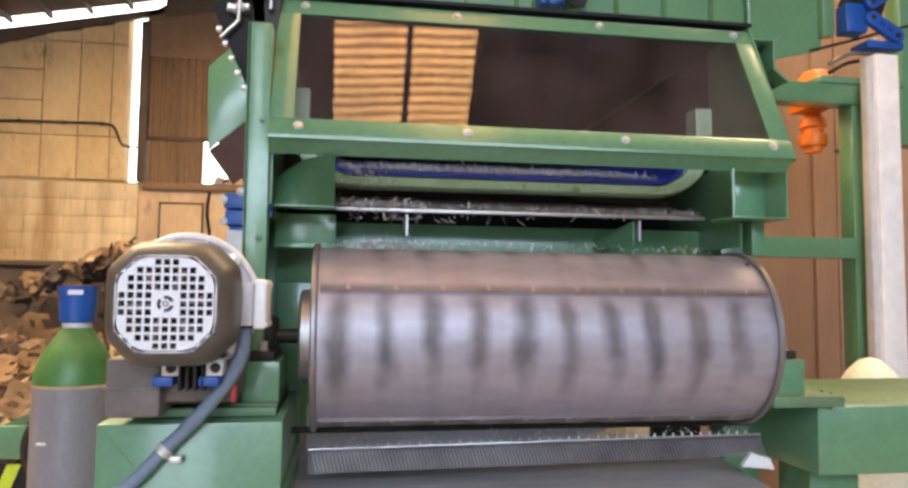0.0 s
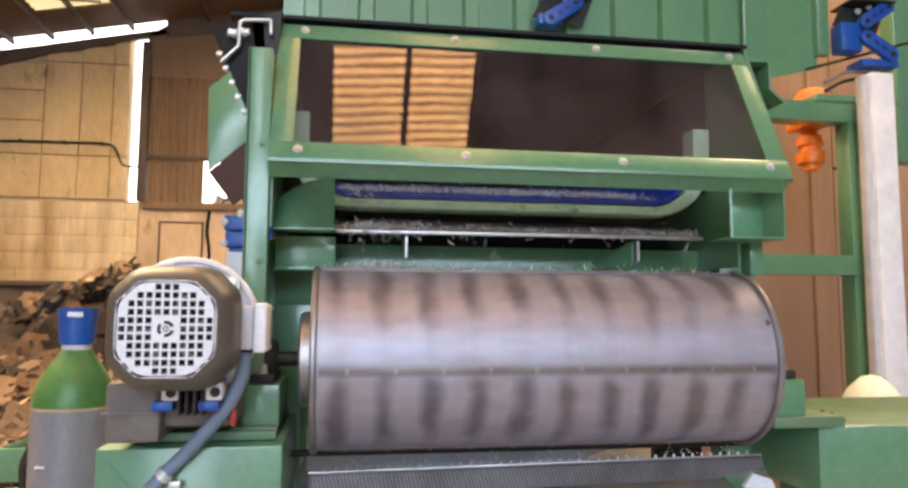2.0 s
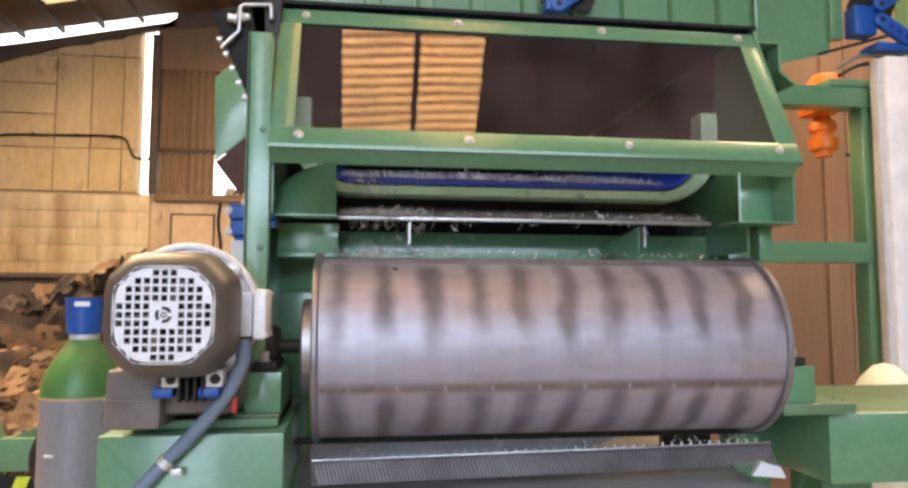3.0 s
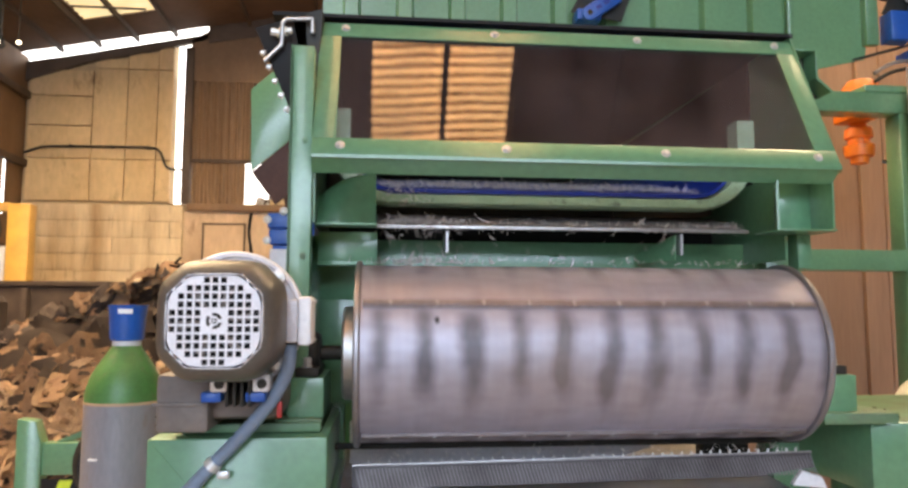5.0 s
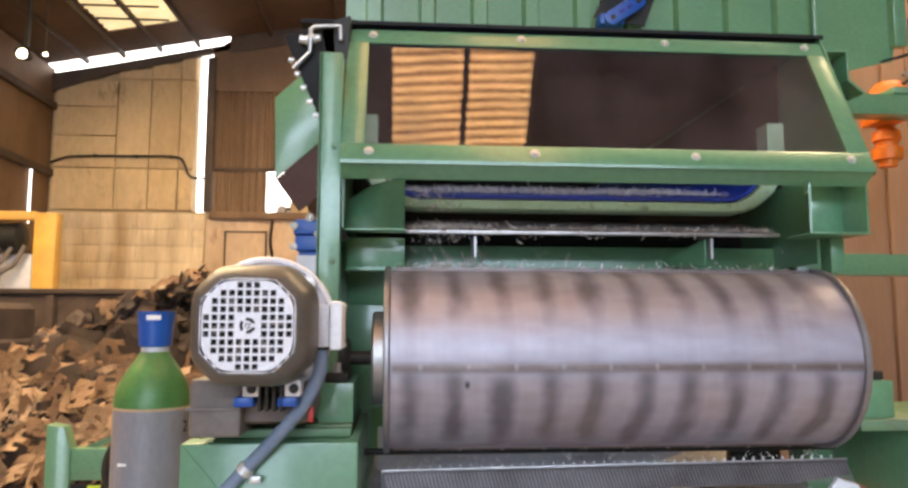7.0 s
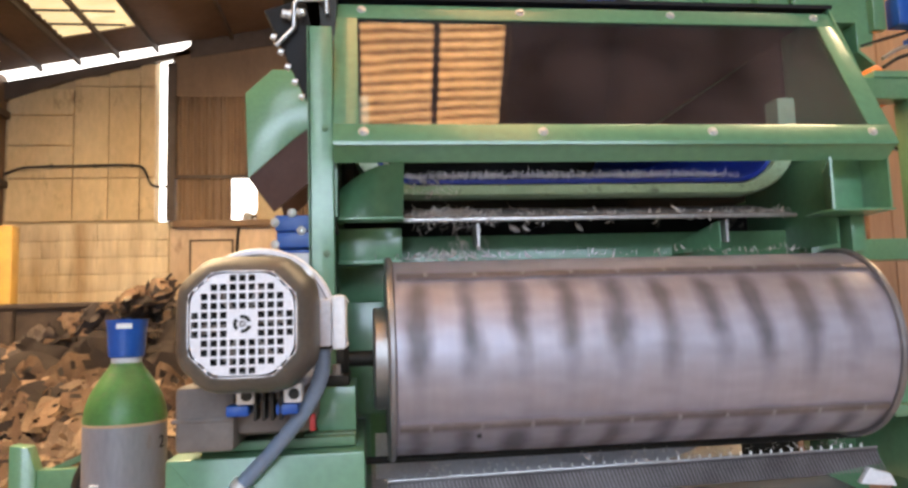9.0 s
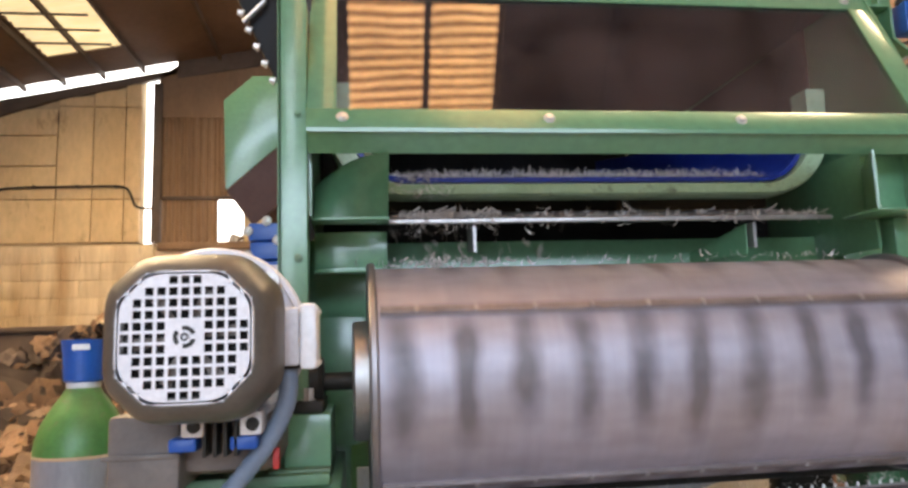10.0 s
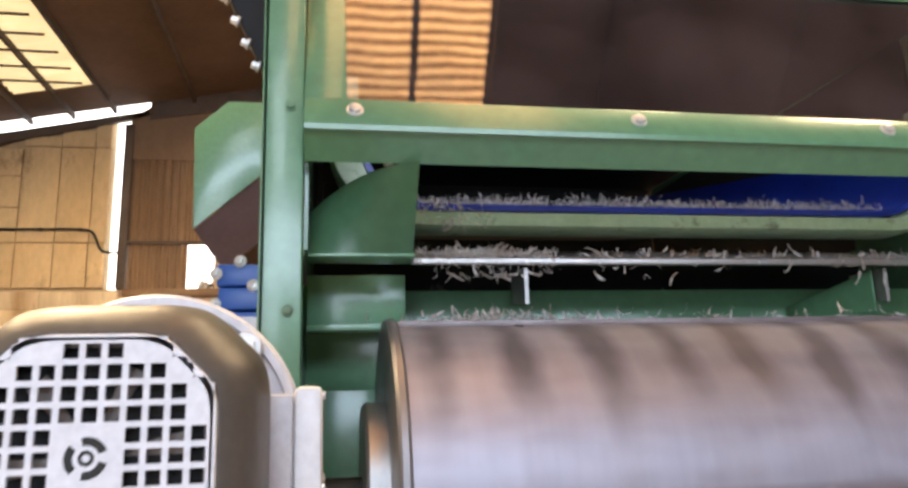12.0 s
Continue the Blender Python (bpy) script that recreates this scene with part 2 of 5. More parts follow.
def rod(p0, p1, r, r1=None, seg=24, bevel=0.0):
    p0, p1 = Vector(p0), Vector(p1)
    bm = bmesh.new()
    d = p1 - p0
    m = Matrix.Translation((p0 + p1) / 2) @ d.to_track_quat("Z", "Y").to_matrix().to_4x4()
    bmesh.ops.create_cone(bm, cap_ends=True, segments=seg, radius1=r, radius2=r if r1 is None else r1, depth=d.length, matrix=m)
    if bevel:
        rim = [e for e in bm.edges if any(len(f.verts) > 4 for f in e.link_faces)]
        bmesh.ops.bevel(bm, geom=rim, offset=bevel, segments=2, affect="EDGES", profile=0.5)
    return bm


def prism(points, way, bevel=0.0):
    """A flat outline of 3D points, thickened along the vector way."""
    bm = bmesh.new()
    f = bm.faces.new([bm.verts.new(p) for p in points])
    out = bmesh.ops.extrude_face_region(bm, geom=[f])
    bmesh.ops.translate(bm, vec=Vector(way), verts=[v for v in out["geom"] if isinstance(v, bmesh.types.BMVert)])
    bmesh.ops.recalc_face_normals(bm, faces=bm.faces[:])
    if bevel:
        bmesh.ops.bevel(bm, geom=bm.edges[:], offset=bevel, segments=2, affect="EDGES", profile=0.5)
    return bm


def tube(points, r, seg=12, waves=0, depth=0.0):
    """A round hose along a smooth line through the points."""
    pts = [Vector(p) for p in points]
    line = []
    for i in range(len(pts) - 1):
        a, b, c, d = pts[max(i - 1, 0)], pts[i], pts[i + 1], pts[min(i + 2, len(pts) - 1)]
        for k in range(12):
            u = k / 12
            line.append(0.5 * (2 * b + (c - a) * u + (2 * a - 5 * b + 4 * c - d) * u * u + (3 * b - a - 3 * c + d) * u ** 3))
    line.append(pts[-1])
    bm = bmesh.new()
    rings = []
    for i, p in enumerate(line):
        t = (line[min(i + 1, len(line) - 1)] - line[max(i - 1, 0)]).normalized()
        side = t.cross(Vector((0, 1, 0.13))).normalized()
        up = side.cross(t)
        rr = r + (depth if waves and i % 2 else 0)
        rings.append([bm.verts.new(p + rr * (math.cos(a) * side + math.sin(a) * up)) for a in (2 * math.pi * k / seg for k in range(seg))])
    for a, b in zip(rings, rings[1:]):
        for k in range(seg):
            bm.faces.new((a[k], a[(k + 1) % seg], b[(k + 1) % seg], b[k]))
    bm.faces.new(rings[0][::-1])
    bm.faces.new(rings[-1])
    bmesh.ops.recalc_face_normals(bm, faces=bm.faces[:])
    return bm


def lathe(profile, centre, axis="z", seg=48):
    """Turns a profile of (radius, height) pairs about an axis through centre."""
    bm = bmesh.new()
    c = Vector(centre)
    rings = []
    for r, h in profile:
        ring = []
        for k in range(seg):
            a = 2 * math.pi * k / seg
            u, v = max(r, 1e-4) * math.cos(a), max(r, 1e-4) * math.sin(a)
            ring.append(bm.verts.new(c + Vector({"z": (u, v, h), "x": (h, u, v), "y": (u, h, v)}[axis])))
        rings.append(ring)
    for a, b in zip(rings, rings[1:]):
        for k in range(seg):
            bm.faces.new((a[k], a[(k + 1) % seg], b[(k + 1) % seg], b[k]))
    bmesh.ops.recalc_face_normals(bm, faces=bm.faces[:])
    return bm


def joined(*parts):
    out = bmesh.new()
    for p in parts:
        me = bpy.data.meshes.new("tmp")
        p.to_mesh(me)
        p.free()
        out.from_mesh(me)
        bpy.data.meshes.remove(me)
    return out


def place_of(ob):
    p = Vector((0, 0, 0))
    while ob:
        p = p + ob.location
        ob = ob.parent
    return p


def part(name, bm, material, parent=None, label="", smooth=True, kind=""):
    """Links a bmesh, given in world places, as one mesh object under a thing or a part."""
    me = bpy.data.meshes.new(name)
    off = place_of(parent)
    bmesh.ops.translate(bm, vec=-off, verts=bm.verts[:])
    bm.to_mesh(me)
    bm.free()
    me.materials.append(material)
    if smooth:
        me.shade_smooth()
        me.set_sharp_from_angle(angle=radians(35))
    ob = new(name, me)
    ob.parent = parent
    return tagged(ob, label, kind=kind)


def thing(name, at, label, category, group="", kind=""):
    ob = new(name)
    ob.location = at
    ob.empty_display_size = 0.05
    return tagged(ob, label, category, group, kind)


def bolt(name, at, way, r, parent, h=0.006, mat=None):
    """A hexagon head with a washer."""
    a, w = Vector(at), Vector(way).normalized()
    return part(name, joined(rod(a - 0.002 * w, a + 0.0015 * w, r * 1.35, seg=20), rod(a, a + h * w, r, seg=6, bevel=r * 0.12)), mat or ZINC, parent)


def setting(name, bm, mat, label="", smooth=True):
    return part(name, bm, mat, None, label, smooth, kind="structure")


# ---- the shed ----
LX, RX, NY, SY = -6.2, 9.0, 13.0, -10.0
RIDGE = 3.0


def roof_z(x):
    return 6.11 + 0.19 * (x - LX) if x < RIDGE else 6.11 + 0.19 * (2 * RIDGE - x - LX)


def corrugated(x0, x1, z0, z1, y, pitch, depth):
    """Upright corrugated sheet facing the gate."""
    bm = bmesh.new()
    n = int((x1 - x0) / pitch * 6)
    rows = []
    for i in range(n + 1):
        x = x0 + (x1 - x0) * i / n
        d = depth * max(-0.6, min(0.6, math.sin(2 * math.pi * (x - x0) / pitch)))
        rows.append([bm.verts.new((x, y + d, z)) for z in (z0, z1)])
    for a, b in zip(rows, rows[1:]):
        bm.faces.new((a[0], b[0], b[1], a[1]))
    return bm


setting("floor", box(LX - 0.3, RX + 0.3, SY - 0.3, NY + 0.3, -0.3, 0, 0), FLOOR, "stained grey concrete shop floor", False)
ground = setting("ground", box(-150, 150, -150, 150, -0.5, -0.32, 0), FLOOR, "bare grey yard around the shed", False)
wall_n = setting("wall_north", joined(
    box(LX - 0.3, RX + 0.3, NY, NY + 0.25, 0, 3.5, 0), prism([(LX - 0.3, NY + 0.02, 3.5), (-3.72, NY + 0.02, 3.5), (-3.72, NY + 0.02, 6.42), (LX - 0.3, NY + 0.02, 5.84)], (0, 0.23, 0)),
    box(-2.0, RX + 0.3, NY + 0.02, NY + 0.25, 3.5, 5.9, 0), box(-3.42, -2.0, NY + 0.12, NY + 0.25, 4.3, 6.0, 0)), JOINT, "stained ochre concrete end wall", False)
setting("wall_west", box(LX - 0.25, LX, SY, NY, 0, 6.05, 0), SHEETING, "dark brown steel side wall", False)
setting("wall_east", box(RX, RX + 0.25, SY, NY, 0, 6.9, 0), SHEETING, "dark brown steel side wall", False)
setting("wall_south", joined(box(LX, RX, SY - 0.25, SY, 6.5, 8.2, 0), box(LX, -5.2, SY - 0.25, SY, 0, 6.5, 0), box(5.2, RX, SY - 0.25, SY, 0, 6.5, 0),
    box(-5.2, 5.2, SY - 0.25, SY, 4.0, 4.1, 0), box(-1.0, 5.2, SY - 0.25, SY, 0, 4.0, 0)), SHEETING, "unseen brown steel wall with an added gate opening and high windows", False)


# the four strips at y 2.0 to 7.6 are unseen, added as fill
LIGHTS = [(-4.9, -3.75, 9.0, 11.95, SKYLIGHT_OLD), (-0.12, 1.24, -5.0, 3.4, SKYLIGHT), (-5.3, -4.0, 2.0, 7.6, FILL_SHEET), (-3.2, -1.9, 2.0, 7.6, FILL_SHEET), (2.2, 3.0, 2.0, 7.6, FILL_SHEET), (4.6, 5.8, 2.0, 7.6, FILL_SHEET), (-2.4, -0.3, -9.4, -4.6, SKYLIGHT_WHITE)]


def ceiling():
    """Two slopes, with the translucent sheets left open."""
    bm = bmesh.new()
    holes = [h[:4] for h in LIGHTS]
    xs = sorted({LX - 0.4, RIDGE, RX + 0.4, *[h[0] for h in holes], *[h[1] for h in holes]})
    ys = sorted({SY - 0.4, NY - 0.15, *[h[2] for h in holes], *[h[3] for h in holes]})
    for x0, x1 in zip(xs, xs[1:]):
        for y0, y1 in zip(ys, ys[1:]):
            if any(h[0] <= x0 < h[1] and h[2] <= y0 < h[3] for h in holes):
                continue
            q = [(x0, y0), (x1, y0), (x1, y1), (x0, y1)]
            lo = [bm.verts.new((x, y, roof_z(x))) for x, y in q]
            hi = [bm.verts.new((x, y, roof_z(x) + 0.08)) for x, y in q]
            bm.faces.new(lo[::-1])
            bm.faces.new(hi)
            for k in range(4):
                bm.faces.new((lo[k], lo[(k + 1) % 4], hi[(k + 1) % 4], hi[k]))
    return bm


setting("ceiling", ceiling(), ROOFING, "dark brown pitched sheet roof", False)


def roof_sheet(x0, x1, y0, y1, pitch, lift):
    bm = bmesh.new()
    n = int((y1 - y0) / pitch * 8)
    rows = []
    for i in range(n + 1):
        y = y0 + (y1 - y0) * i / n
        d = 0.018 * math.sin(2 * math.pi * (y - y0) / pitch) + lift
        rows.append([bm.verts.new((x, y, roof_z(x) + d)) for x in (x0, x1)])
    for a, b in zip(rows, rows[1:]):
        bm.faces.new((a[0], a[1], b[1], b[0]))
    return bm


for i, (x0, x1, y0, y1, mat) in enumerate(LIGHTS):
    setting("window_%d" % (i + 1), roof_sheet(x0, x1, y0, y1, 0.095 * (1 if i == 1 else 2), 0.03), mat, "glowing corrugated roof sheet, some added unseen as fill")
for x in (-5.6, -4.97, -4.33, -3.68, -2.4, -1.2, -0.2, 0.57, 1.3, 2.4, 4.2, 6.0, 7.8):
    setting("trim", box(x - 0.025, x + 0.025, SY, NY - 0.1, roof_z(x) - 0.1, roof_z(x) - 0.01, 0), BEAMS, "brown steel purlin under the roof")
for y in (-6.0, -1.4, 4.6, 8.6):
    for x0, x1 in ((LX, RIDGE), (RIDGE, RX)):
        setting("trim", prism([(x0, y, roof_z(x0) - 0.3), (x1, y, roof_z(x1) - 0.3), (x1, y, roof_z(x1) - 0.11), (x0, y, roof_z(x0) - 0.11)], (0, 0.08, 0)), BEAMS, "brown steel rafter under the roof")
setting("backdrop", box(LX - 2, RX + 2, NY + 1.6, NY + 1.7, 2.6, 9.0, 0), DAY, "bright hazy daylight outside the wall", False)
# edge beam of the roof, bent and uneven, below the strip of daylight
setting("trim", prism([(LX, 12.9, 5.62), (-5.2, 12.9, 5.98), (-4.4, 12.9, 6.16), (-3.2, 12.9, 6.46), (RIDGE, 12.9, 7.6), (RIDGE, 12.9, 7.75), (-3.2, 12.9, 6.56), (-4.6, 12.9, 6.27), (-5.3, 12.9, 6.12), (LX, 12.9, 5.95)], (0, 0.1, 0)), BEAMS, "dark bent gutter beam along the gable")

setting("trim", prism([(-3.12, 12.86, 6.4), (RIDGE, 12.86, 7.5), (RIDGE, 12.86, 7.87), (-3.12, 12.86, 6.71)], (0, 0.03, 0)), BEAMS, "dark brown closing sheet under the roof")
# upper wall panels and lower blocks of the end wall
random.seed(3)
xs = [-6.15, -5.08, -4.5, -3.98, -3.72]
for i in range(4):
    zs = [3.52, 4.27, 4.85, 5.38, 6.4] if i == 0 else [3.52, 4.27, 5.9, 6.5]
    for z0, z1 in zip(zs, zs[1:]):
        z1 = min(z1, 5.84 + 0.215 * (xs[i] - LX))
        part("panel", box(xs[i] + 0.008, xs[i + 1] - 0.008, NY - 0.04 - random.uniform(0, 0.015), NY + 0.03, z0 + 0.008, z1 - 0.008, 0.008), CONCRETE, wall_n)
z = 0.0
for j in range(12):
    h = 0.2895
    x = LX + 0.02 - (0.33 if j % 2 else 0)
    while x < -3.5:
        w = 0.62
        part("block", box(max(x, LX) + 0.003, min(x + w, -3.48) - 0.003, NY - 0.05 - random.uniform(0, 0.006), NY + 0.02, z + 0.002, z + h - 0.002, 0.008), BLOCKS, wall_n)
        x += w
    z += h
# plastered part of the wall with a closed door leaf in it
PLASTER = surface("pinkish_wall_plaster", (0.66, 0.5, 0.36), (0.44, 0.31, 0.2), 0.9, 0, 1.6, 12, 0.85, (1, 1, 0.4), 0.3, (0.25, 0.15, 0.09), 0.008)
setting("trim", box(-3.46, -1.2, NY - 0.03, NY + 0.02, 0.0, 3.38, 0.004), PLASTER, "stained pinkish plaster beside the block wall")
shut = thing("door_1", (-2.76, NY - 0.06, 0), "closed pale door leaf in a thin dark frame", "door", kind="structure")
part("leaf", box(-3.1, -2.42, NY - 0.06, NY - 0.034, 0.02, 3.14, 0.004), PLASTER, shut)
for x in (-3.13, -2.42):
    part("frame", box(x, x + 0.03, NY - 0.075, NY - 0.034, 0.0, 3.17, 0.003), BEAMS, shut)
part("frame", box(-3.1, -2.42, NY - 0.075, NY - 0.034, 3.14, 3.17, 0.003), BEAMS, shut)
part("hanging_cable", tube([(-2.3, NY - 0.06, 3.36), (-2.33, NY - 0.06, 3.0), (-2.28, NY - 0.06, 2.6), (-2.34, NY - 0.06, 2.2)], 0.025, 8), BLACK, shut)
setting("trim", box(-3.4, -1.2, NY - 0.14, NY - 0.02, 3.38, 3.5, 0.005), SHEETING, "rusty ledge on top of the block wall")
setting("trim", corrugated(-3.35, -2.42, 3.5, 5.72, NY - 0.08, 0.125, 0.04), SHEETING, "brown corrugated steel cladding")
setting("trim", corrugated(-2.42, 0.4, 4.28, 5.72, NY - 0.08, 0.125, 0.04), SHEETING, "brown corrugated steel cladding")
setting("trim", corrugated(-1.5, 0.4, 3.5, 4.28, NY - 0.08, 0.125, 0.04), SHEETING, "brown corrugated steel cladding")
setting("trim", box(-3.42, 0.4, NY - 0.12, NY - 0.04, 4.24, 4.3, 0.004), BEAMS, "brown steel sheeting rail")
setting("trim", prism([(-3.42, NY - 0.1, 5.7), (0.4, NY - 0.1, 5.7), (0.4, NY - 0.1, 7.35), (-3.0, NY - 0.1, 6.72), (-3.42, NY - 0.1, 6.45)], (0, 0.06, 0)), SHEETING, "dark brown sheet above the cladding")
setting("trim", box(-3.5, -3.36, NY - 0.16, NY, 3.5, 6.3, 0.004), BEAMS, "brown steel gate post")
# clutter outside the opening
yard = thing("yard_clutter", (-2.1, NY + 0.8, -0.32), "pale bundled scrap in the yard outside", "scrap")
for k in range(9):
    a = random.uniform(0, 3)
    part("bundle", tube([(-2.4 + 0.07 * k, NY + 0.8, 3.45 + 0.03 * (k % 3)), (-2.3 + 0.07 * k, NY + 0.75, 3.68 + 0.1 * math.sin(a)), (-2.15 + 0.06 * k, NY + 0.8, 3.5 + 0.1 * math.cos(a))], 0.035, 8), (LIGHTGREY, STEEL, RUST_DARK)[k % 3], yard)
part("base", box(-2.6, -1.4, NY + 0.6, NY + 1.0, -0.32, 3.48, 0.02), RUST_DARK, yard)
pipe = thing("wall_pipe", (-4.8, NY - 0.1, 4.66), "thin dark cable pipe clipped along the wall", "pipe")
part("pipe", tube([(-6.15, NY - 0.1, 4.34), (-5.95, NY - 0.1, 4.42), (-5.7, NY - 0.1, 4.46), (-4.6, NY - 0.1, 4.48), (-4.1, NY - 0.1, 4.48), (-3.9, NY - 0.1, 4.42), (-3.78, NY - 0.1, 4.16), (-3.65, NY - 0.1, 4.1), (-3.45, NY - 0.1, 4.1)], 0.02, 8), DARK, pipe)
for x in (-5.4, -4.7, -4.1):
    part("clip", box(x - 0.015, x + 0.015, NY - 0.13, NY - 0.03, 4.455, 4.505, 0.003), DARK, pipe)
# side wall girts, window and lamp
for z in (2.6, 4.1, 5.3):
    setting("trim", box(LX, LX + 0.09, 4.0, NY - 0.05, z, z + 0.12, 0.004), BEAMS, "brown steel rail on the side wall")
for y in (9.4, 9.9, 10.4, 10.9, 11.4):
    setting("trim", box(-4.9, -3.75, y - 0.012, y + 0.012, roof_z(-4.3) - 0.12, roof_z(-4.3) - 0.09, 0), BEAMS, "thin bar under the roof light")
for y in (6.0, 9.5):
    setting("trim", box(LX, LX + 0.2, y - 0.1, y + 0.1, 0, 6.0, 0.004), BEAMS, "brown steel column of the side wall")
setting("window_8", box(LX + 0.005, LX + 0.03, 8.2, 9.2, 4.3, 5.3, 0.002), SKYLIGHT_OLD, "dull translucent sheet in the side wall")
setting("window_9", box(LX + 0.005, LX + 0.03, 12.32, 12.345, 3.2, 4.1, 0.002), DAY, "narrow gap of daylight by the corner")
lamp = thing("floodlight", (-5.25, 10.0, 5.16), "lit round floodlight under the eaves", "lamp")
part("housing", lathe([(0.02, 0.2), (0.07, 0.16), (0.11, 0.01), (0.112, 0.005)], (-5.25, 10.0, 5.27), "y", 24), DARK, lamp)
part("bulb", lathe([(0.0, -0.045), (0.04, -0.035), (0.07, 0.0), (0.0, 0.025)], (-5.25, 10.0, 5.25), "y", 24), GLOW, lamp, "glowing bulb")
part("bracket", box(-5.27, -5.23, 10.1, 10.16, 5.27, roof_z(-5.25) + 0.02, 0.002), DARK, lamp)

small = thing("floodlight", (-4.937, 10.0, 5.251), "small lit bulb hanging under the roof", "lamp")
part("bulb", lathe([(0.0, -0.03), (0.025, -0.02), (0.032, 0.0), (0.0, 0.02)], (-4.937, 10.0, 5.251), "z", 16), GLOW, small, "glowing bulb")
part("cord", rod((-4.937, 10.0, 5.251 + 0.015), (-4.937, 10.0, roof_z(-4.937) + 0.02), 0.008, seg=8), DARK, small)

# ---- yellow gantry, machinery and bunker before the end wall ----
gantry = thing("yellow_gantry", (-4.8, 10.0, 0), "worn yellow steel gantry post with crossbeam", "gantry")
part("post", box(-4.9, -4.62, 9.9, 10.1, 0, 3.03, 0.01), YELLOW, gantry)
part("crossbeam", box(-6.1, -4.9, 9.93, 10.07, 2.93, 3.05, 0.008), YELLOW, gantry)
comp = thing("old_pump_unit", (-5.4, 10.3, 0), "dusty grey pump unit with pipes", "machine")
part("body", box(-5.9, -5.05, 10.2, 10.7, 0, 2.5, 0.04), LIGHTGREY, comp)
part("motor", lathe([(0.0, -0.4), (0.16, -0.38), (0.2, -0.3), (0.2, 0.3), (0.0, 0.34)], (-5.5, 10.2, 2.72), "x", 24), DARK, comp)
for k in range(3):
    part("pipe", tube([(-5.85 + 0.2 * k, 10.05, 1.2), (-5.8 + 0.2 * k, 10.0, 2.1), (-5.6 + 0.2 * k, 10.05, 2.35), (-5.4 + 0.15 * k, 10.1, 2.6)], 0.035, 8), GREYCAST, comp)
bunker = thing("scrap_bunker", (-4.0, 8.6, 0), "dark rusty steel bunker wall behind the scrap", "bunker")
part("wall", box(-6.0, -1.0, 8.6, 8.68, 0, 1.9, 0.01), RUST_DARK, bunker)
part("rim", box(-6.0, -1.0, 8.56, 8.72, 1.9, 1.96, 0.01), RUST_DARK, bunker)
for x in (-5.6, -4.8, -4.0, -3.2, -2.4):
    part("rib", box(x - 0.04, x + 0.04, 8.5, 8.6, 0, 1.88, 0.008), RUST_DARK, bunker)
drumpile = thing("steel_coil", (-3.88, 6.4, 0), "dark rusted steel tank with ribbed side", "tank")
part("shell", lathe([(0.0, 1.75), (0.62, 1.75), (0.66, 1.7), (0.66, 1.45), (0.69, 1.42), (0.69, 1.34), (0.66, 1.3), (0.66, 0.95), (0.69, 0.92), (0.69, 0.84), (0.66, 0.8), (0.66, 0.0)], (-3.88, 6.4, 0.0), "z", 48), RUST_DARK, drumpile)


# ---- scrap heap ----
def heap_z(x, y):
    a = max(0.0, 1 - ((x + 1.75) / 1.75) ** 2)
    b = max(0.0, 1 - ((y - 7.0) / 2.9) ** 2)
    return 1.75 * math.sqrt(a * b) if a and b else 0.0


def bent_plate(bm, at, w, l, turn, holes):
    """A bent, torn strip of plate, with punched holes left open where wanted."""
    nx, ny = 8, 5
    bend, twist, ph = random.uniform(-0.28, 0.28), random.uniform(-0.35, 0.35), random.uniform(0, 6)
    g = []
    for i in range(nx + 1):
        row = []
        for j in range(ny + 1):
            u, v = i / nx - 0.5, j / ny - 0.5
            p = Vector((u * l + random.uniform(-0.012, 0.012), v * w * (1 + 0.25 * math.sin(5 * u + ph)) + random.uniform(-0.012, 0.012), bend * l * (u * u) + twist * u * v * w * 2 + 0.03 * math.sin(7 * u + ph)))
            row.append(bm.verts.new(Matrix.Translation(at) @ turn @ p))
        g.append(row)
    for i in range(nx):
        for j in range(ny):
            if holes and i % 2 == 1 and j in (1, 3):
                continue
            bm.faces.new((g[i][j], g[i + 1][j], g[i + 1][j + 1], g[i][j + 1]))


def scrap(count, seed, wmax, holes, zoff, low, high):
    random.seed(seed)
    bm = bmesh.new()
    while count:
        x, y = random.uniform(-3.2, -0.3), random.uniform(4.3, 8.2)
        z = heap_z(x, y)
        if not low < z < high:
            continue
        turn = Euler((random.uniform(0.45, 1.25), random.uniform(-0.5, 0.5), random.uniform(-0.6, 0.6))).to_matrix().to_4x4()
        bent_plate(bm, Vector((x, y, z + zoff + random.uniform(-0.05, 0.08))), random.uniform(0.09, wmax), random.uniform(0.16, 0.5), turn, holes)
        count -= 1
    out = bmesh.ops.solidify(bm, geom=bm.faces[:], thickness=0.008)
    return bm


def mound():
    bm = bmesh.new()
    n = 40
    g = [[bm.verts.new((-4.15 + 4.1 * i / n, 4.1 + 5.0 * j / n - 0.3, max(-0.06, heap_z(-4.15 + 4.1 * i / n, 3.8 + 5.0 * j / n) - 0.08 + 0.16 * (noise.noise((i * 0.55, j * 0.55, 3.0)))))) for j in range(n + 1)] for i in range(n + 1)]
    for i in range(n):
        for j in range(n):
            bm.faces.new((g[i][j], g[i + 1][j], g[i + 1][j + 1], g[i][j + 1]))
    return bm


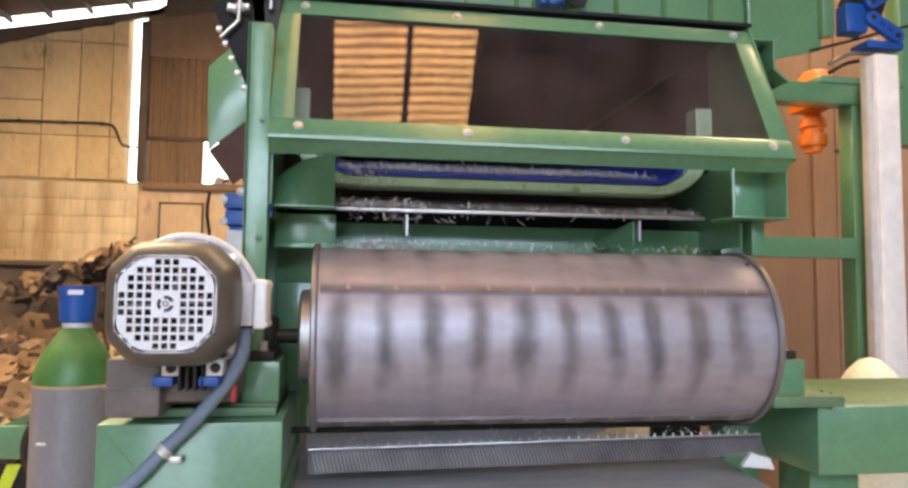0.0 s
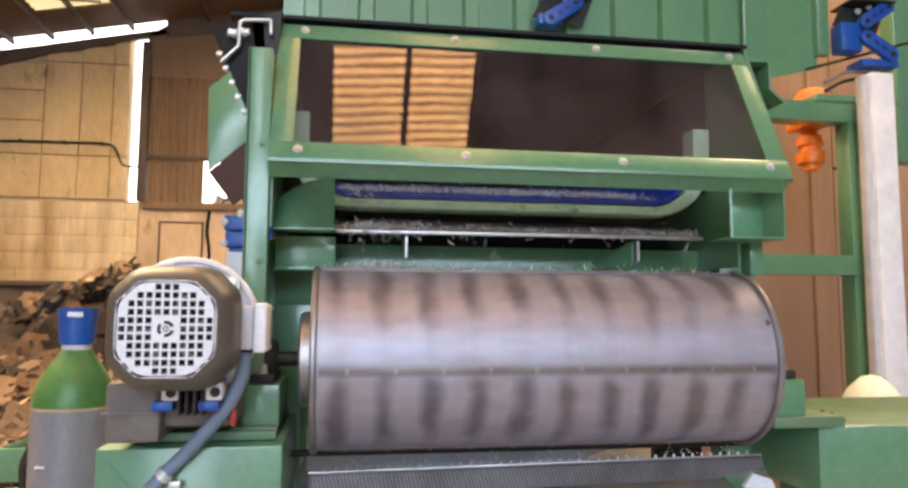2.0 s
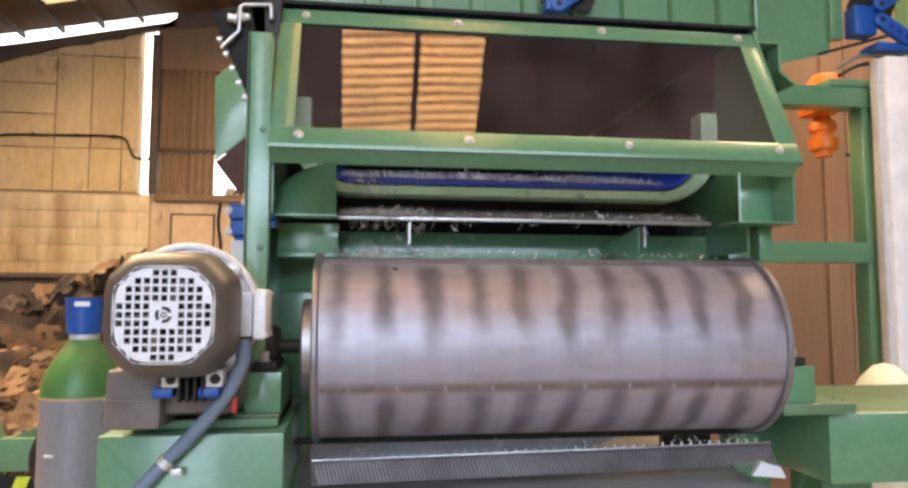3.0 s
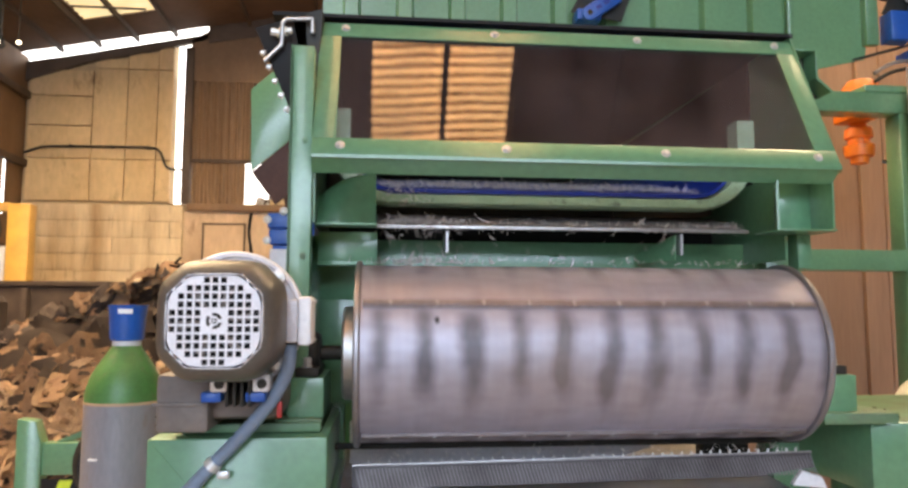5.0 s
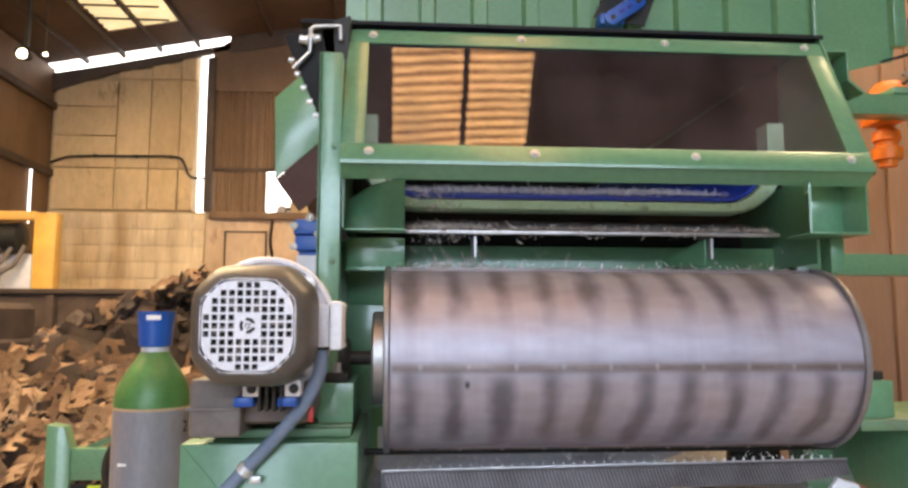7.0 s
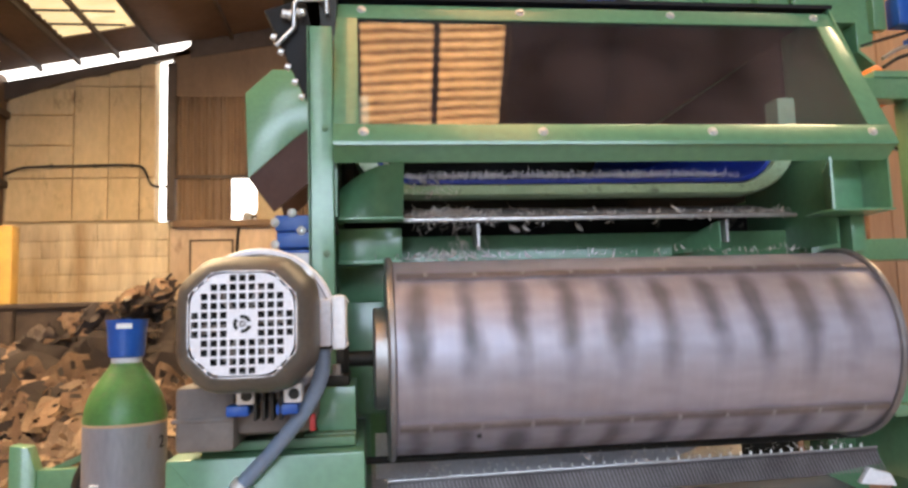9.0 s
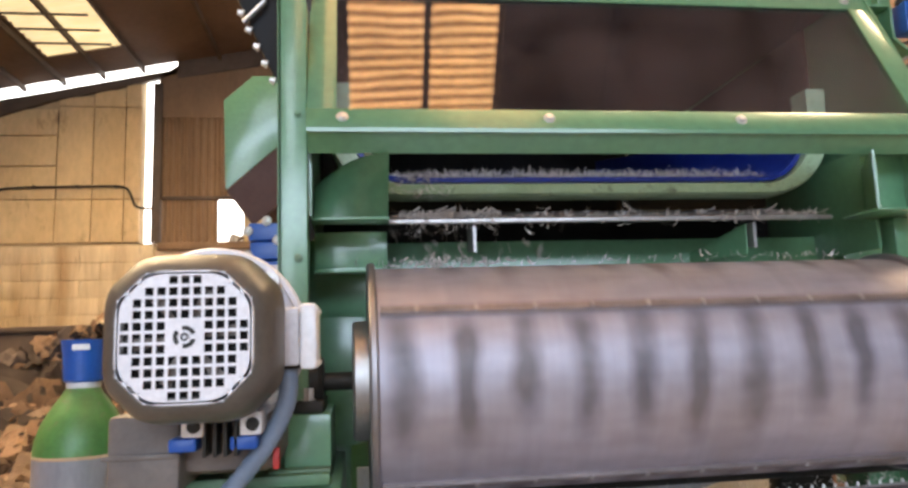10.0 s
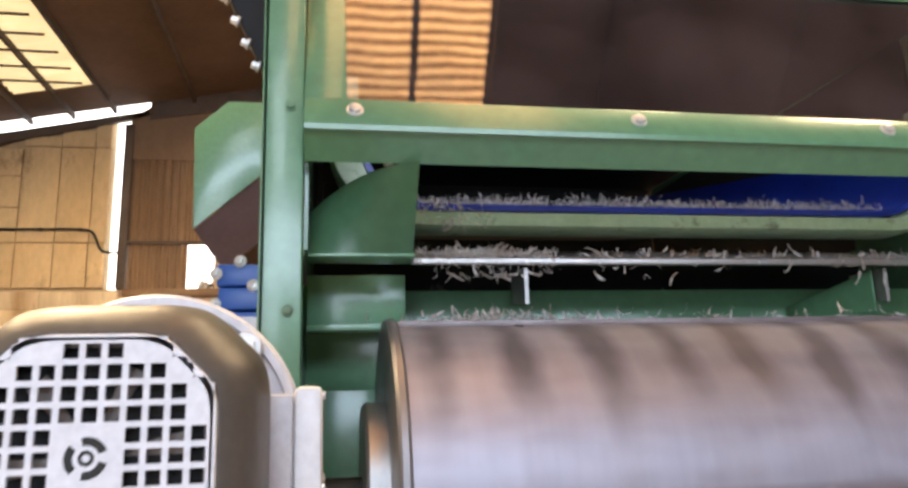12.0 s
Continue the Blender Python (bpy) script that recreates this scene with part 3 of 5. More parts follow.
heap = tagged(part("scrap_heap", mound(), RUST_DARK, None, "dark loose core of the scrap heap", kind="stuff"), category="scrap")
tagged(part("punched_plate_scrap", scrap(420, 5, 0.27, True, 0.0, 0.1, 1.3), RUST, None, "bent rusty punched plates on the heap", kind="stuff"), category="scrap")
tagged(part("torn_plate_scrap", scrap(300, 9, 0.22, True, 0.02, 0.1, 1.2), RUST_PALE, None, "pale rusty torn plates on the heap", kind="stuff"), category="scrap")
tagged(part("dark_strip_scrap", scrap(420, 12, 0.2, False, 0.0, 0.6, 1.9), RUST_DARK, None, "dark crumpled steel strips on the heap", kind="stuff"), category="scrap")
random.seed(21)
for (x0, y0, z0, x1, y1, z1, r) in [(-2.806, 5.8, 1.444, -2.056, 5.8, 1.75, 0.085), (-2.785, 5.65, 1.353, -1.646, 5.65, 1.424, 0.13), (-2.083, 5.95, 1.716, -1.679, 5.95, 1.928, 0.1), (-2.456, 6.1, 1.464, -1.756, 6.1, 1.73, 0.11)]:
    a, b = Vector((x0, y0, z0)), Vector((x1, y1, z1))
    log = thing("rusty_beam", (x0, y0, z0 - r), "long crumpled rusty beam on the scrap heap", "beam", "beams on the heap")
    pts = [a.lerp(b, k / 5) + Vector((0, 0, random.uniform(-0.05, 0.05))) for k in range(6)]
    bm = tube(pts, r * 0.8, 14)
    for v in bm.verts:
        v.co += Vector((noise.noise(v.co * 7), noise.noise(v.co * 7 + Vector((9, 0, 0))), noise.noise(v.co * 7 + Vector((0, 9, 0))))) * 0.06
        v.co += Vector((0, noise.noise(v.co * 19), noise.noise(v.co * 19 + Vector((5, 0, 0))))) * 0.04
    part("web", bm, RUST_DARK, log)
    along = math.atan2(b.z - a.z, b.x - a.x)
    for tone, count in ((RUST, 16), (RUST_DARK, 22)):
        sheets = bmesh.new()
        for k in range(count):
            q = a.lerp(b, random.random()) + Vector((0, -0.6 * r * random.random(), random.uniform(-0.8, 0.9 if tone is RUST else 0.4) * r))
            turn = Euler((random.uniform(0.3, 1.5), random.uniform(-0.3, 0.3) - along, random.uniform(-0.3, 0.3))).to_matrix().to_4x4()
            bent_plate(sheets, q, random.uniform(0.05, 0.13), random.uniform(0.15, 0.36), turn, k % 4 == 0)
        bmesh.ops.solidify(sheets, geom=sheets.faces[:], thickness=0.006)
        part("crumpled_sheet", sheets, tone, log, "torn crumpled rusty sheet")

# ---- gas cylinder ----
CX, CY = -0.815, 2.3
gas = thing("gas_cylinder", (CX, CY, 0), "grey gas cylinder with green shoulder and blue valve guard", "gas cylinder")
part("body", lathe([(0.0, 0.0), (0.1, 0.0), (0.113, 0.03), (0.115, 0.06), (0.115, 1.342)], (CX, CY, 0)), CYLGREY, gas)
part("shoulder", lathe([(0.115, 1.342), (0.1145, 1.36), (0.111, 1.385), (0.1, 1.42), (0.083, 1.452), (0.063, 1.482), (0.049, 1.502), (0.042, 1.515), (0.0, 1.522)], (CX, CY, 0)), CYLGREEN, gas, "chipped green painted shoulder")
part("neck_ring", lathe([(0.0, 1.515), (0.042, 1.515), (0.042, 1.53), (0.0, 1.53)], (CX, CY, 0)), LIGHTGREY, gas)
guard = part("valve_guard", lathe([(0.044, 1.53), (0.05, 1.535), (0.052, 1.56), (0.054, 1.6), (0.058, 1.636), (0.061, 1.642), (0.056, 1.642), (0.05, 1.6), (0.046, 1.535)], (CX, CY, 0)), BLUE, gas, "blue plastic valve guard")
part("valve", lathe([(0.0, 1.53), (0.016, 1.53), (0.016, 1.58), (0.024, 1.585), (0.024, 1.615), (0.0, 1.62)], (CX, CY, 0), seg=20), ZINC, gas)
part("sticker", box(CX - 0.012, CX + 0.032, CY - 0.0595, CY - 0.0575, 1.615, 1.63, 0), WHITE, guard, "small white sticker")
part("paint_edge", lathe([(0.1152, 1.339), (0.1156, 1.34), (0.1156, 1.345), (0.115, 1.347)], (CX, CY, 0)), RUST_PALE, gas, "rusty chipped paint edge")
part("mark", box(CX - 0.06, CX - 0.035, CY - 0.112, CY - 0.09, 1.18, 1.186, 0), WHITE, gas, "scratched white mark")

digit = bpy.data.curves.new("digit", "FONT")
digit.body, digit.size, digit.align_x, digit.extrude = "2", 0.05, "CENTER", 0.0006
digit_ob = new("digit", digit)
digit_mesh = bpy.data.meshes.new_from_object(digit_ob)
bpy.data.objects.remove(digit_ob)
digit_mesh.materials.append(BLACK)
mark = new("painted_digit", digit_mesh)
mark.parent = gas
mark.matrix_local = pose(0.1112, -0.0323, 1.27, 90, 0, 74)
tagged(mark, "black painted digit")
reel = thing("hose_reel", (-0.93, 2.55, 0), "black rubber hose reel on a stand beside the cylinder", "hose reel")
part("coil", lathe([(0.08, -0.06), (0.13, -0.075), (0.155, -0.05), (0.165, 0.0), (0.155, 0.05), (0.13, 0.075), (0.08, 0.06), (0.08, -0.06)], (-0.885, 2.55, 1.11), "y", 40), BLACK, reel)
part("spool", lathe([(0.0, -0.06), (0.07, -0.05), (0.09, -0.04), (0.09, 0.04), (0.0, 0.05)], (-0.885, 2.55, 1.11), "y", 32), DARK, reel)
part("stand", box(-0.98, -0.87, 2.63, 2.67, 0.0, 1.1, 0.004), DARK, reel)

trolley = thing("green_trestle", (-1.5, 3.0, 0), "green steel trestle with a hazard-striped crossbar", "trestle")
part("post", prism([(-1.42, 2.95, 0), (-1.335, 2.95, 0), (-1.335, 2.95, 1.1), (-1.365, 2.95, 1.19), (-1.43, 2.95, 1.2)], (0, 0.07, 0), 0.003), GREEN, trolley)
part("crossbar", box(-1.335, -0.95, 2.96, 3.02, 0.98, 1.105, 0.004), GREEN, trolley)
part("foot", box(-1.42, -1.335, 2.9, 3.3, 0, 0.06, 0.004), GREEN, trolley)
part("brace", prism([(-1.3, 2.99, 1.105), (-1.24, 2.99, 1.105), (-0.95, 2.99, 1.22), (-0.95, 2.99, 1.25)], (0, 0.02, 0), 0.002), GREEN_DUSTY, trolley)
part("warning_plate", box(-1.33, -0.95, 2.952, 2.958, 0.82, 0.968, 0.001), BLACK, trolley, "black plate with yellow stripes")
for k in range(3):
    x = -1.31 + 0.12 * k
    part("stripe", prism([(x, 2.9495, 0.825), (x + 0.05, 2.9495, 0.825), (x + 0.1, 2.9495, 0.963), (x + 0.05, 2.9495, 0.963)], (0, 0.002, 0)), HAZARD, trolley)


# ---- separator machine: frame and hood ----
PW = Vector((0, -0.89, 0.455)).normalized()   # outward from the sloping hood front


def slope(x, z, out=0.0):
    """A place on the sloping hood front."""
    return Vector((x, 1.29 + (z - 1.947) * 0.51, z)) + PW * out


def sloping(x0, x1, z0, z1, out, thick, bevel=0.001):
    return prism([slope(x0, z0, out), slope(x1, z0, out), slope(x1, z1, out), slope(x0, z1, out)], -PW * thick, bevel)


frame_ob = thing("machine_frame", (0.38, 1.5, 0), "green painted steel frame of the drum separator", "machine frame")
part("post", joined(box(-0.203, -0.158, 1.315, 1.36, 1.2, 2.15, 0.002), box(-0.203, -0.197, 1.315, 1.62, 1.2, 2.15, 0.001)), GREEN, frame_ob, "green folded post with glossy paint")
for z in (1.958, 1.73):
    bolt("bolt", (-0.172, 1.315, z), (0, -1, 0), 0.005, frame_ob, 0.005, GREEN_DUSTY)
part("post", box(-0.2, -0.1, 1.6, 1.66, 0.0, 1.8, 0.002), GREEN, frame_ob)
part("post", box(0.9, 0.99, 1.55, 1.62, 0.0, 1.8, 0.002), GREEN, frame_ob)
part("gusset", prism([(0.585, 1.583, 1.74), (0.585, 1.583, 1.76), (0.632, 1.45, 1.797), (0.632, 1.45, 1.74)], (0.003, 0, 0)), GREEN, frame_ob)
part("ledge", box(-0.157, -0.03, 1.46, 1.49, 1.722, 1.73, 0.001), GREEN, frame_ob)
part("back_panel", box(-0.2, 0.95, 1.72, 1.73, 1.3, 1.775, 0.001), GREEN, frame_ob)
part("guide_plate", box(-0.157, -0.03, 1.49, 1.495, 1.726, 1.797, 0.001), GREEN, frame_ob)
part("guide_plate", box(-0.16, 0.917, 1.585, 1.59, 1.65, 1.79, 0.001), GREEN, frame_ob)
part("web", box(-0.034, -0.03, 1.495, 1.585, 1.728, 1.797, 0.0008), GREEN, frame_ob)
part("side_panel", box(0.862, 0.868, 1.4, 1.75, 1.74, 1.93, 0.001), GREEN, frame_ob)
part("inner_panel", box(-0.158, -0.005, 1.562, 1.566, 1.42, 1.65, 0.001), GREEN, frame_ob)
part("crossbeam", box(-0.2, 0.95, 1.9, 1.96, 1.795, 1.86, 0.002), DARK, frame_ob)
# black sheet added to paint the dark gap between tray and lip
part("shade_sheet", box(-0.19, 0.9, 1.75, 1.756, 1.7, 1.875, 0.001), BLACK, frame_ob, "black sheet in place of the shade behind the tray")

hood = thing("inspection_hood", (0.38, 1.3, 1.89), "green sloping steel hood with a clear inspection window", "machine hood")
part("frame_rail", sloping(-0.157, 0.922, 1.924, 1.961, 0, 0.004), GREEN, hood)
part("frame_rail", sloping(-0.157, 0.922, 2.216, 2.252, 0, 0.004), GREEN, hood)
part("frame_stile", sloping(-0.157, -0.1115, 1.961, 2.216, 0, 0.004), GREEN, hood)
part("frame_stile", sloping(0.876, 0.922, 1.961, 2.216, 0, 0.004), GREEN, hood)
part("lip", prism([(-0.157, 1.278, 1.924), (0.922, 1.278, 1.924), (0.922, 1.284, 1.912), (0.922, 1.31, 1.892), (-0.157, 1.31, 1.892), (-0.157, 1.284, 1.912)][:3] + [(0.922, 1.278, 1.918), (-0.157, 1.278, 1.918)], (0, 0.004, 0)), GREEN, hood)
part("lip_underside", prism([(-0.157, 1.281, 1.922), (0.922, 1.281, 1.922), (0.922, 1.316, 1.894), (-0.157, 1.316, 1.894)], (0, 0.003, 0.003)), GREEN, hood, "folded lower lip in shade")
window = part("window", sloping(-0.12, 0.885, 1.95, 2.226, -0.006, 0.003, 0), GLASS, hood, "clear glossy polycarbonate window")
window.visible_shadow = False
for k in range(4):
    bolt("bolt", slope(-0.103 + 0.3265 * k, 1.944), PW, 0.007, hood)
    bolt("bolt", slope(-0.103 + 0.3265 * k, 2.237), PW, 0.007, hood)
part("side_plate", prism([(0.918, 1.282, 1.92), (0.918, 1.445, 2.262), (0.918, 2.7, 2.285), (0.918, 2.7, 2.0), (0.918, 1.75, 1.8), (0.918, 1.31, 1.8), (0.918, 1.31, 1.9)], (0.004, 0, 0)), GREEN, hood)
part("side_plate", prism([(-0.157, 1.282, 1.92), (-0.157, 1.445, 2.262), (-0.157, 2.7, 2.285), (-0.157, 2.7, 2.0), (-0.157, 1.75, 1.8), (-0.157, 1.34, 1.8), (-0.157, 1.34, 1.9)], (0.004, 0, 0)), GREEN, hood)
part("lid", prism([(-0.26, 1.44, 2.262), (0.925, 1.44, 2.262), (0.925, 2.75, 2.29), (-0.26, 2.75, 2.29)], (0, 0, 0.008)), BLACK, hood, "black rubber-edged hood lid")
# black back and dark side sheets paint in the shade deep inside the hood
part("back_plate", box(-0.15, 0.915, 2.72, 2.73, 1.85, 2.42, 0.001), BLACK, hood, "black plate painting in the dark inside of the hood")
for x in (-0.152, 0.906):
    part("shade_liner", box(x, x + 0.006, 1.62, 2.7, 1.9, 2.26, 0.001), DARK, hood)
part("end_bracket", joined(prism([(0.79, 1.302, 1.797), (0.835, 1.39, 1.797), (0.835, 1.39, 1.885), (0.79, 1.302, 1.898)], (0.004, -0.002, 0)), box(0.835, 0.92, 1.39, 1.394, 1.797, 1.91, 0.0008), box(0.79, 0.92, 1.3, 1.395, 1.793, 1.797, 0.0008)), GREEN, hood)
part("stub", box(0.88, 0.91, 1.38, 1.42, 1.72, 1.793, 0.001), GREEN, hood)


def flared():
    """A guide plate that flares from the post to the tray."""
    bm = bmesh.new()
    n, rows = 12, []
    for i in range(n + 1):
        u = i / n
        x = -0.152 + 0.12 * u
        back = 0.05 * (1 - u) ** 2
        top = 1.893 - 0.028 * max(0.0, 0.75 - u) ** 2 / 0.56
        rows.append([bm.verts.new((x, 1.375 - 0.075 * v * u + back * v, 1.803 + (top - 1.803) * v)) for v in (0, 0.25, 0.5, 0.75, 1)])
    for a, b in zip(rows, rows[1:]):
        for k in range(4):
            bm.faces.new((a[k], b[k], b[k + 1], a[k + 1]))
    bmesh.ops.solidify(bm, geom=bm.faces[:], thickness=0.003)
    return bm


part("guide_plate", joined(flared(), box(-0.155, -0.03, 1.372, 1.42, 1.799, 1.803, 0.0008)), GREEN, hood)
part("stud", rod((-0.065, 1.33, 1.9), (-0.05, 1.36, 1.872), 0.005, seg=10), ZINC, hood)

# flange strip with bolts above the post
strip = thing("flange_strip", (-0.25, 1.42, 2.03), "dark rubber flange strip with zinc bolts", "flange")
a, b = Vector((-0.29, 1.40, 2.215)), Vector((-0.208, 1.40, 2.03))
side = Vector((0.035, 0, 0.012))
part("strip", prism([a, a + side * 3, b + side, b], (0, 0.03, 0), 0.001), BLACK, strip)
for k in range(5):
    p = a.lerp(b, 0.3 + 0.16 * k) + Vector((-0.004, -0.002, 0))
    bolt("bolt", p, (-0.95, -0.1, 0.3), 0.0052, strip, 0.008)
part("gasket", prism([a + side * 2.2, a + side * 4, b + Vector((0.05, 0, 0.1)), b + side], (0, 0.2, 0)), DARK, strip)
hook = thing("bent_bracket", (-0.22, 1.38, 2.15), "bent zinc-plated steel bracket on the hood side", "bracket")
pts = [(-0.169, 2.203), (-0.17, 2.233), (-0.224, 2.23), (-0.231, 2.222), (-0.232, 2.175), (-0.266, 2.138)]
for p, q in zip(pts, pts[1:]):
    part("bend", rod((p[0], 1.385, p[1]), (q[0], 1.385, q[1]), 0.0045, seg=10), STEEL, hook)
bolt("bolt", (-0.239, 1.385, 2.2), (-1, -0.2, 0.1), 0.008, hook, 0.016)
bolt("bolt", (-0.222, 1.375, 2.2), (1, -0.2, 0.1), 0.007, hook, 0.012)
clip_r = thing("channel_bracket", (0.98, 1.46, 2.14), "open dark steel channel bracket on the hood side", "bracket")
part("channel", joined(box(0.935, 0.99, 1.45, 1.6, 2.235, 2.24, 0.001), box(0.985, 0.99, 1.45, 1.6, 2.17, 2.24, 0.001), prism([(0.99, 1.45, 2.172), (1.025, 1.45, 2.142), (1.022, 1.45, 2.138), (0.985, 1.45, 2.168)], (0, 0.15, 0))), GREEN, clip_r, "green channel edge")
part("web", prism([(0.93, 1.5, 2.235), (0.985, 1.5, 2.235), (1.02, 1.5, 2.14), (0.97, 1.5, 2.12)], (0, 0.004, 0)), DARK, clip_r)
bolt("bolt", (0.992, 1.5, 2.2), (1, 0, 0), 0.009, clip_r, 0.012, DARK)

# ---- feeder lip with blue belt, tray ----
feeder = thing("vibrating_feeder", (0.4, 1.7, 1.88), "green feeder trough lined with a blue belt", "feeder")


def trough(half, z0, radius, y0, y1, wall, top, rise=0.0):
    """A trough with round lower corners, open to the front."""
    cx = 0.355
    line = [(cx - half, top)]
    for s in (-1, 1):
        arc = [radians(180 + 90 * k / 10) for k in range(11)]
        pts = [(cx - half + radius + radius * math.cos(t), z0 + radius + radius * math.sin(t)) for t in arc]
        line += pts if s < 0 else [(2 * cx - x, z) for x, z in pts[::-1]]
    line.append((cx + half, top))
    bm = bmesh.new()
    rows = [[bm.verts.new((x, y, z + rise * (y - y0))) for y in (y0, y1)] for x, z in line]
    for p, q in zip(rows, rows[1:]):
        bm.faces.new((p[0], q[0], q[1], p[1]))
    bmesh.ops.recalc_face_normals(bm, faces=bm.faces[:])
    bmesh.ops.solidify(bm, geom=bm.faces[:], thickness=wall)
    return bm


def lip_ring(inner, outer, y0, y1):
    """The front flange of the trough, between an inner and an outer outline."""
    def outline(half, z0, radius, top):
        arc = [radians(180 + 90 * k / 10) for k in range(11)]
        left = [(0.355 - half + radius + radius * math.cos(t), z0 + radius + radius * math.sin(t)) for t in arc]
        return [(0.355 - half, top)] + left + [(0.71 - x, z) for x, z in left[::-1]] + [(0.355 + half, top)]
    bm = bmesh.new()
    loops = [[bm.verts.new((x, y, z)) for x, z in outline(*o)] for o, y in ((inner, y1), (inner, y0 + 0.006), (inner[:1] + (inner[1] - 0.003,) + inner[2:], y0), (outer[:1] + (outer[1] + 0.004,) + outer[2:], y0), (outer, y0 + 0.006), (outer, y1))]
    for a, b in zip(loops, loops[1:]):
        for k in range(len(a) - 1):
            bm.faces.new((a[k], a[k + 1], b[k + 1], b[k]))
    bmesh.ops.recalc_face_normals(bm, faces=bm.faces[:])
    return bm


part("lip", lip_ring((0.447, 1.884, 0.1, 2.07), (0.487, 1.86, 0.13, 2.07), 1.48, 1.53), surface("worn_pale_green_paint", (0.3, 0.42, 0.28), (0.2, 0.32, 0.19), 0.4, 0, 14, 90, 0.7, dirt=(0.05, 0.05, 0.04)), feeder, "pale worn green rounded trough lip")
# dark colour paints the shade under the trough behind its lip
part("trough", trough(0.455, 1.878, 0.1, 1.53, 2.7, 0.004, 2.0, 0.2), DARK, feeder, "trough shell coloured dark for its shaded underside")
part("belt", trough(0.445, 1.888, 0.098, 1.494, 2.7, 0.009, 2.0, 0.2), BELT, feeder, "deep blue belt lining")
TRAY = surface("dusty_tray_steel", (0.3, 0.28, 0.27), (0.15, 0.13, 0.12), 0.5, 0.5, 9, 150, 0.8)
tray = thing("spreader_tray", (0.38, 1.45, 1.8), "worn bright steel tray under the feeder lip", "tray")
part("plate", prism([(-0.03, 1.425, 1.806), (0.79, 1.425, 1.806), (0.79, 1.6, 1.852), (-0.03, 1.6, 1.852)], (0, 0, -0.003)), TRAY, tray)
part("edge", box(-0.03, 0.79, 1.418, 1.426, 1.799, 1.807, 0.002), STEEL, tray, "shiny scuffed front edge")
for x in (0.117, 0.638):
    part("strut", prism([(x, 1.432, 1.797), (x, 1.432, 1.75), (x, 1.5, 1.76), (x, 1.5, 1.797)], (0.005, 0, 0)), STEEL, tray)

# ---- drum ----
DX, DY, DZ, DR = 0.381, 1.37, 1.542, 0.1745
DL = 0.444
FLANGE = surface("worn_flange_steel", (0.34, 0.33, 0.35), (0.2, 0.18, 0.17), 0.45, 0.75, 10, 120, 0.7)
DULL = surface("dull_bar_steel", (0.27, 0.235, 0.235), (0.15, 0.12, 0.11), 0.5, 0.6, 12, 120, 0.7)
drum = thing("magnetic_drum", (DX, DY, DZ), "turning steel drum with bolted cross bars and sooty bands", "drum")
part("shell", lathe([(DR, -DL + 0.002 + 2 * (DL - 0.002) * k / 24) for k in range(25)], (DX, DY, DZ), "x", 128), DRUM, drum)
for s in (-1, 1):
    e = DX + s * DL
    part("flange", lathe([(0.03, -0.006), (0.181, -0.006), (0.1835, -0.003), (0.1835, 0.003), (0.181, 0.006), (0.03, 0.006)], (e, DY, DZ), "x", 128), FLANGE, drum, "worn grey end flange")
    part("hub", lathe([(0.0, -0.014), (0.088, -0.014), (0.092, -0.01), (0.092, 0.014), (0.0, 0.014)], (e + s * 0.016, DY, DZ), "x", 64), STEEL, drum)
    part("shaft", rod((e + s * 0.03, DY, DZ), (e + s * (0.085 if s < 0 else 0.05), DY, DZ), 0.014, seg=24), DARK, drum)
for k in range(4):
    th = radians(28.5 + 90 * k)
    out = Vector((0, -math.cos(th), math.sin(th)))
    tan = Vector((0, math.sin(th), math.cos(th)))
    c = Vector((DX, DY, DZ)) + out * (DR - 0.001)
    x0, x1 = Vector((-DL + 0.01, 0, 0)), Vector((DL - 0.01, 0, 0))
    bar = part("bar", prism([c + x0 - tan * 0.007, c + x1 - tan * 0.007, c + x1 + tan * 0.007, c + x0 + tan * 0.007], out * 0.0075, 0.0012), DULL, drum)
    for j in range(10):
        p = c + Vector((-0.384 + 0.0853 * j, 0, 0)) + out * 0.007
        part("screw", rod(p, p + out * 0.003, 0.0036, seg=6), STEEL, bar)
for (dx, th) in ((0.43, -32), (-0.3, -162)):
    o = Vector((0, -math.cos(radians(th + 90)), math.sin(radians(th + 90))))
    p = Vector((DX + dx, DY, DZ)) + o * (DR - 0.002)
    part("spot", rod(p, p + o * 0.003, 0.006, 0.005, seg=14), DARK, drum, "dark speck of debris on the drum")

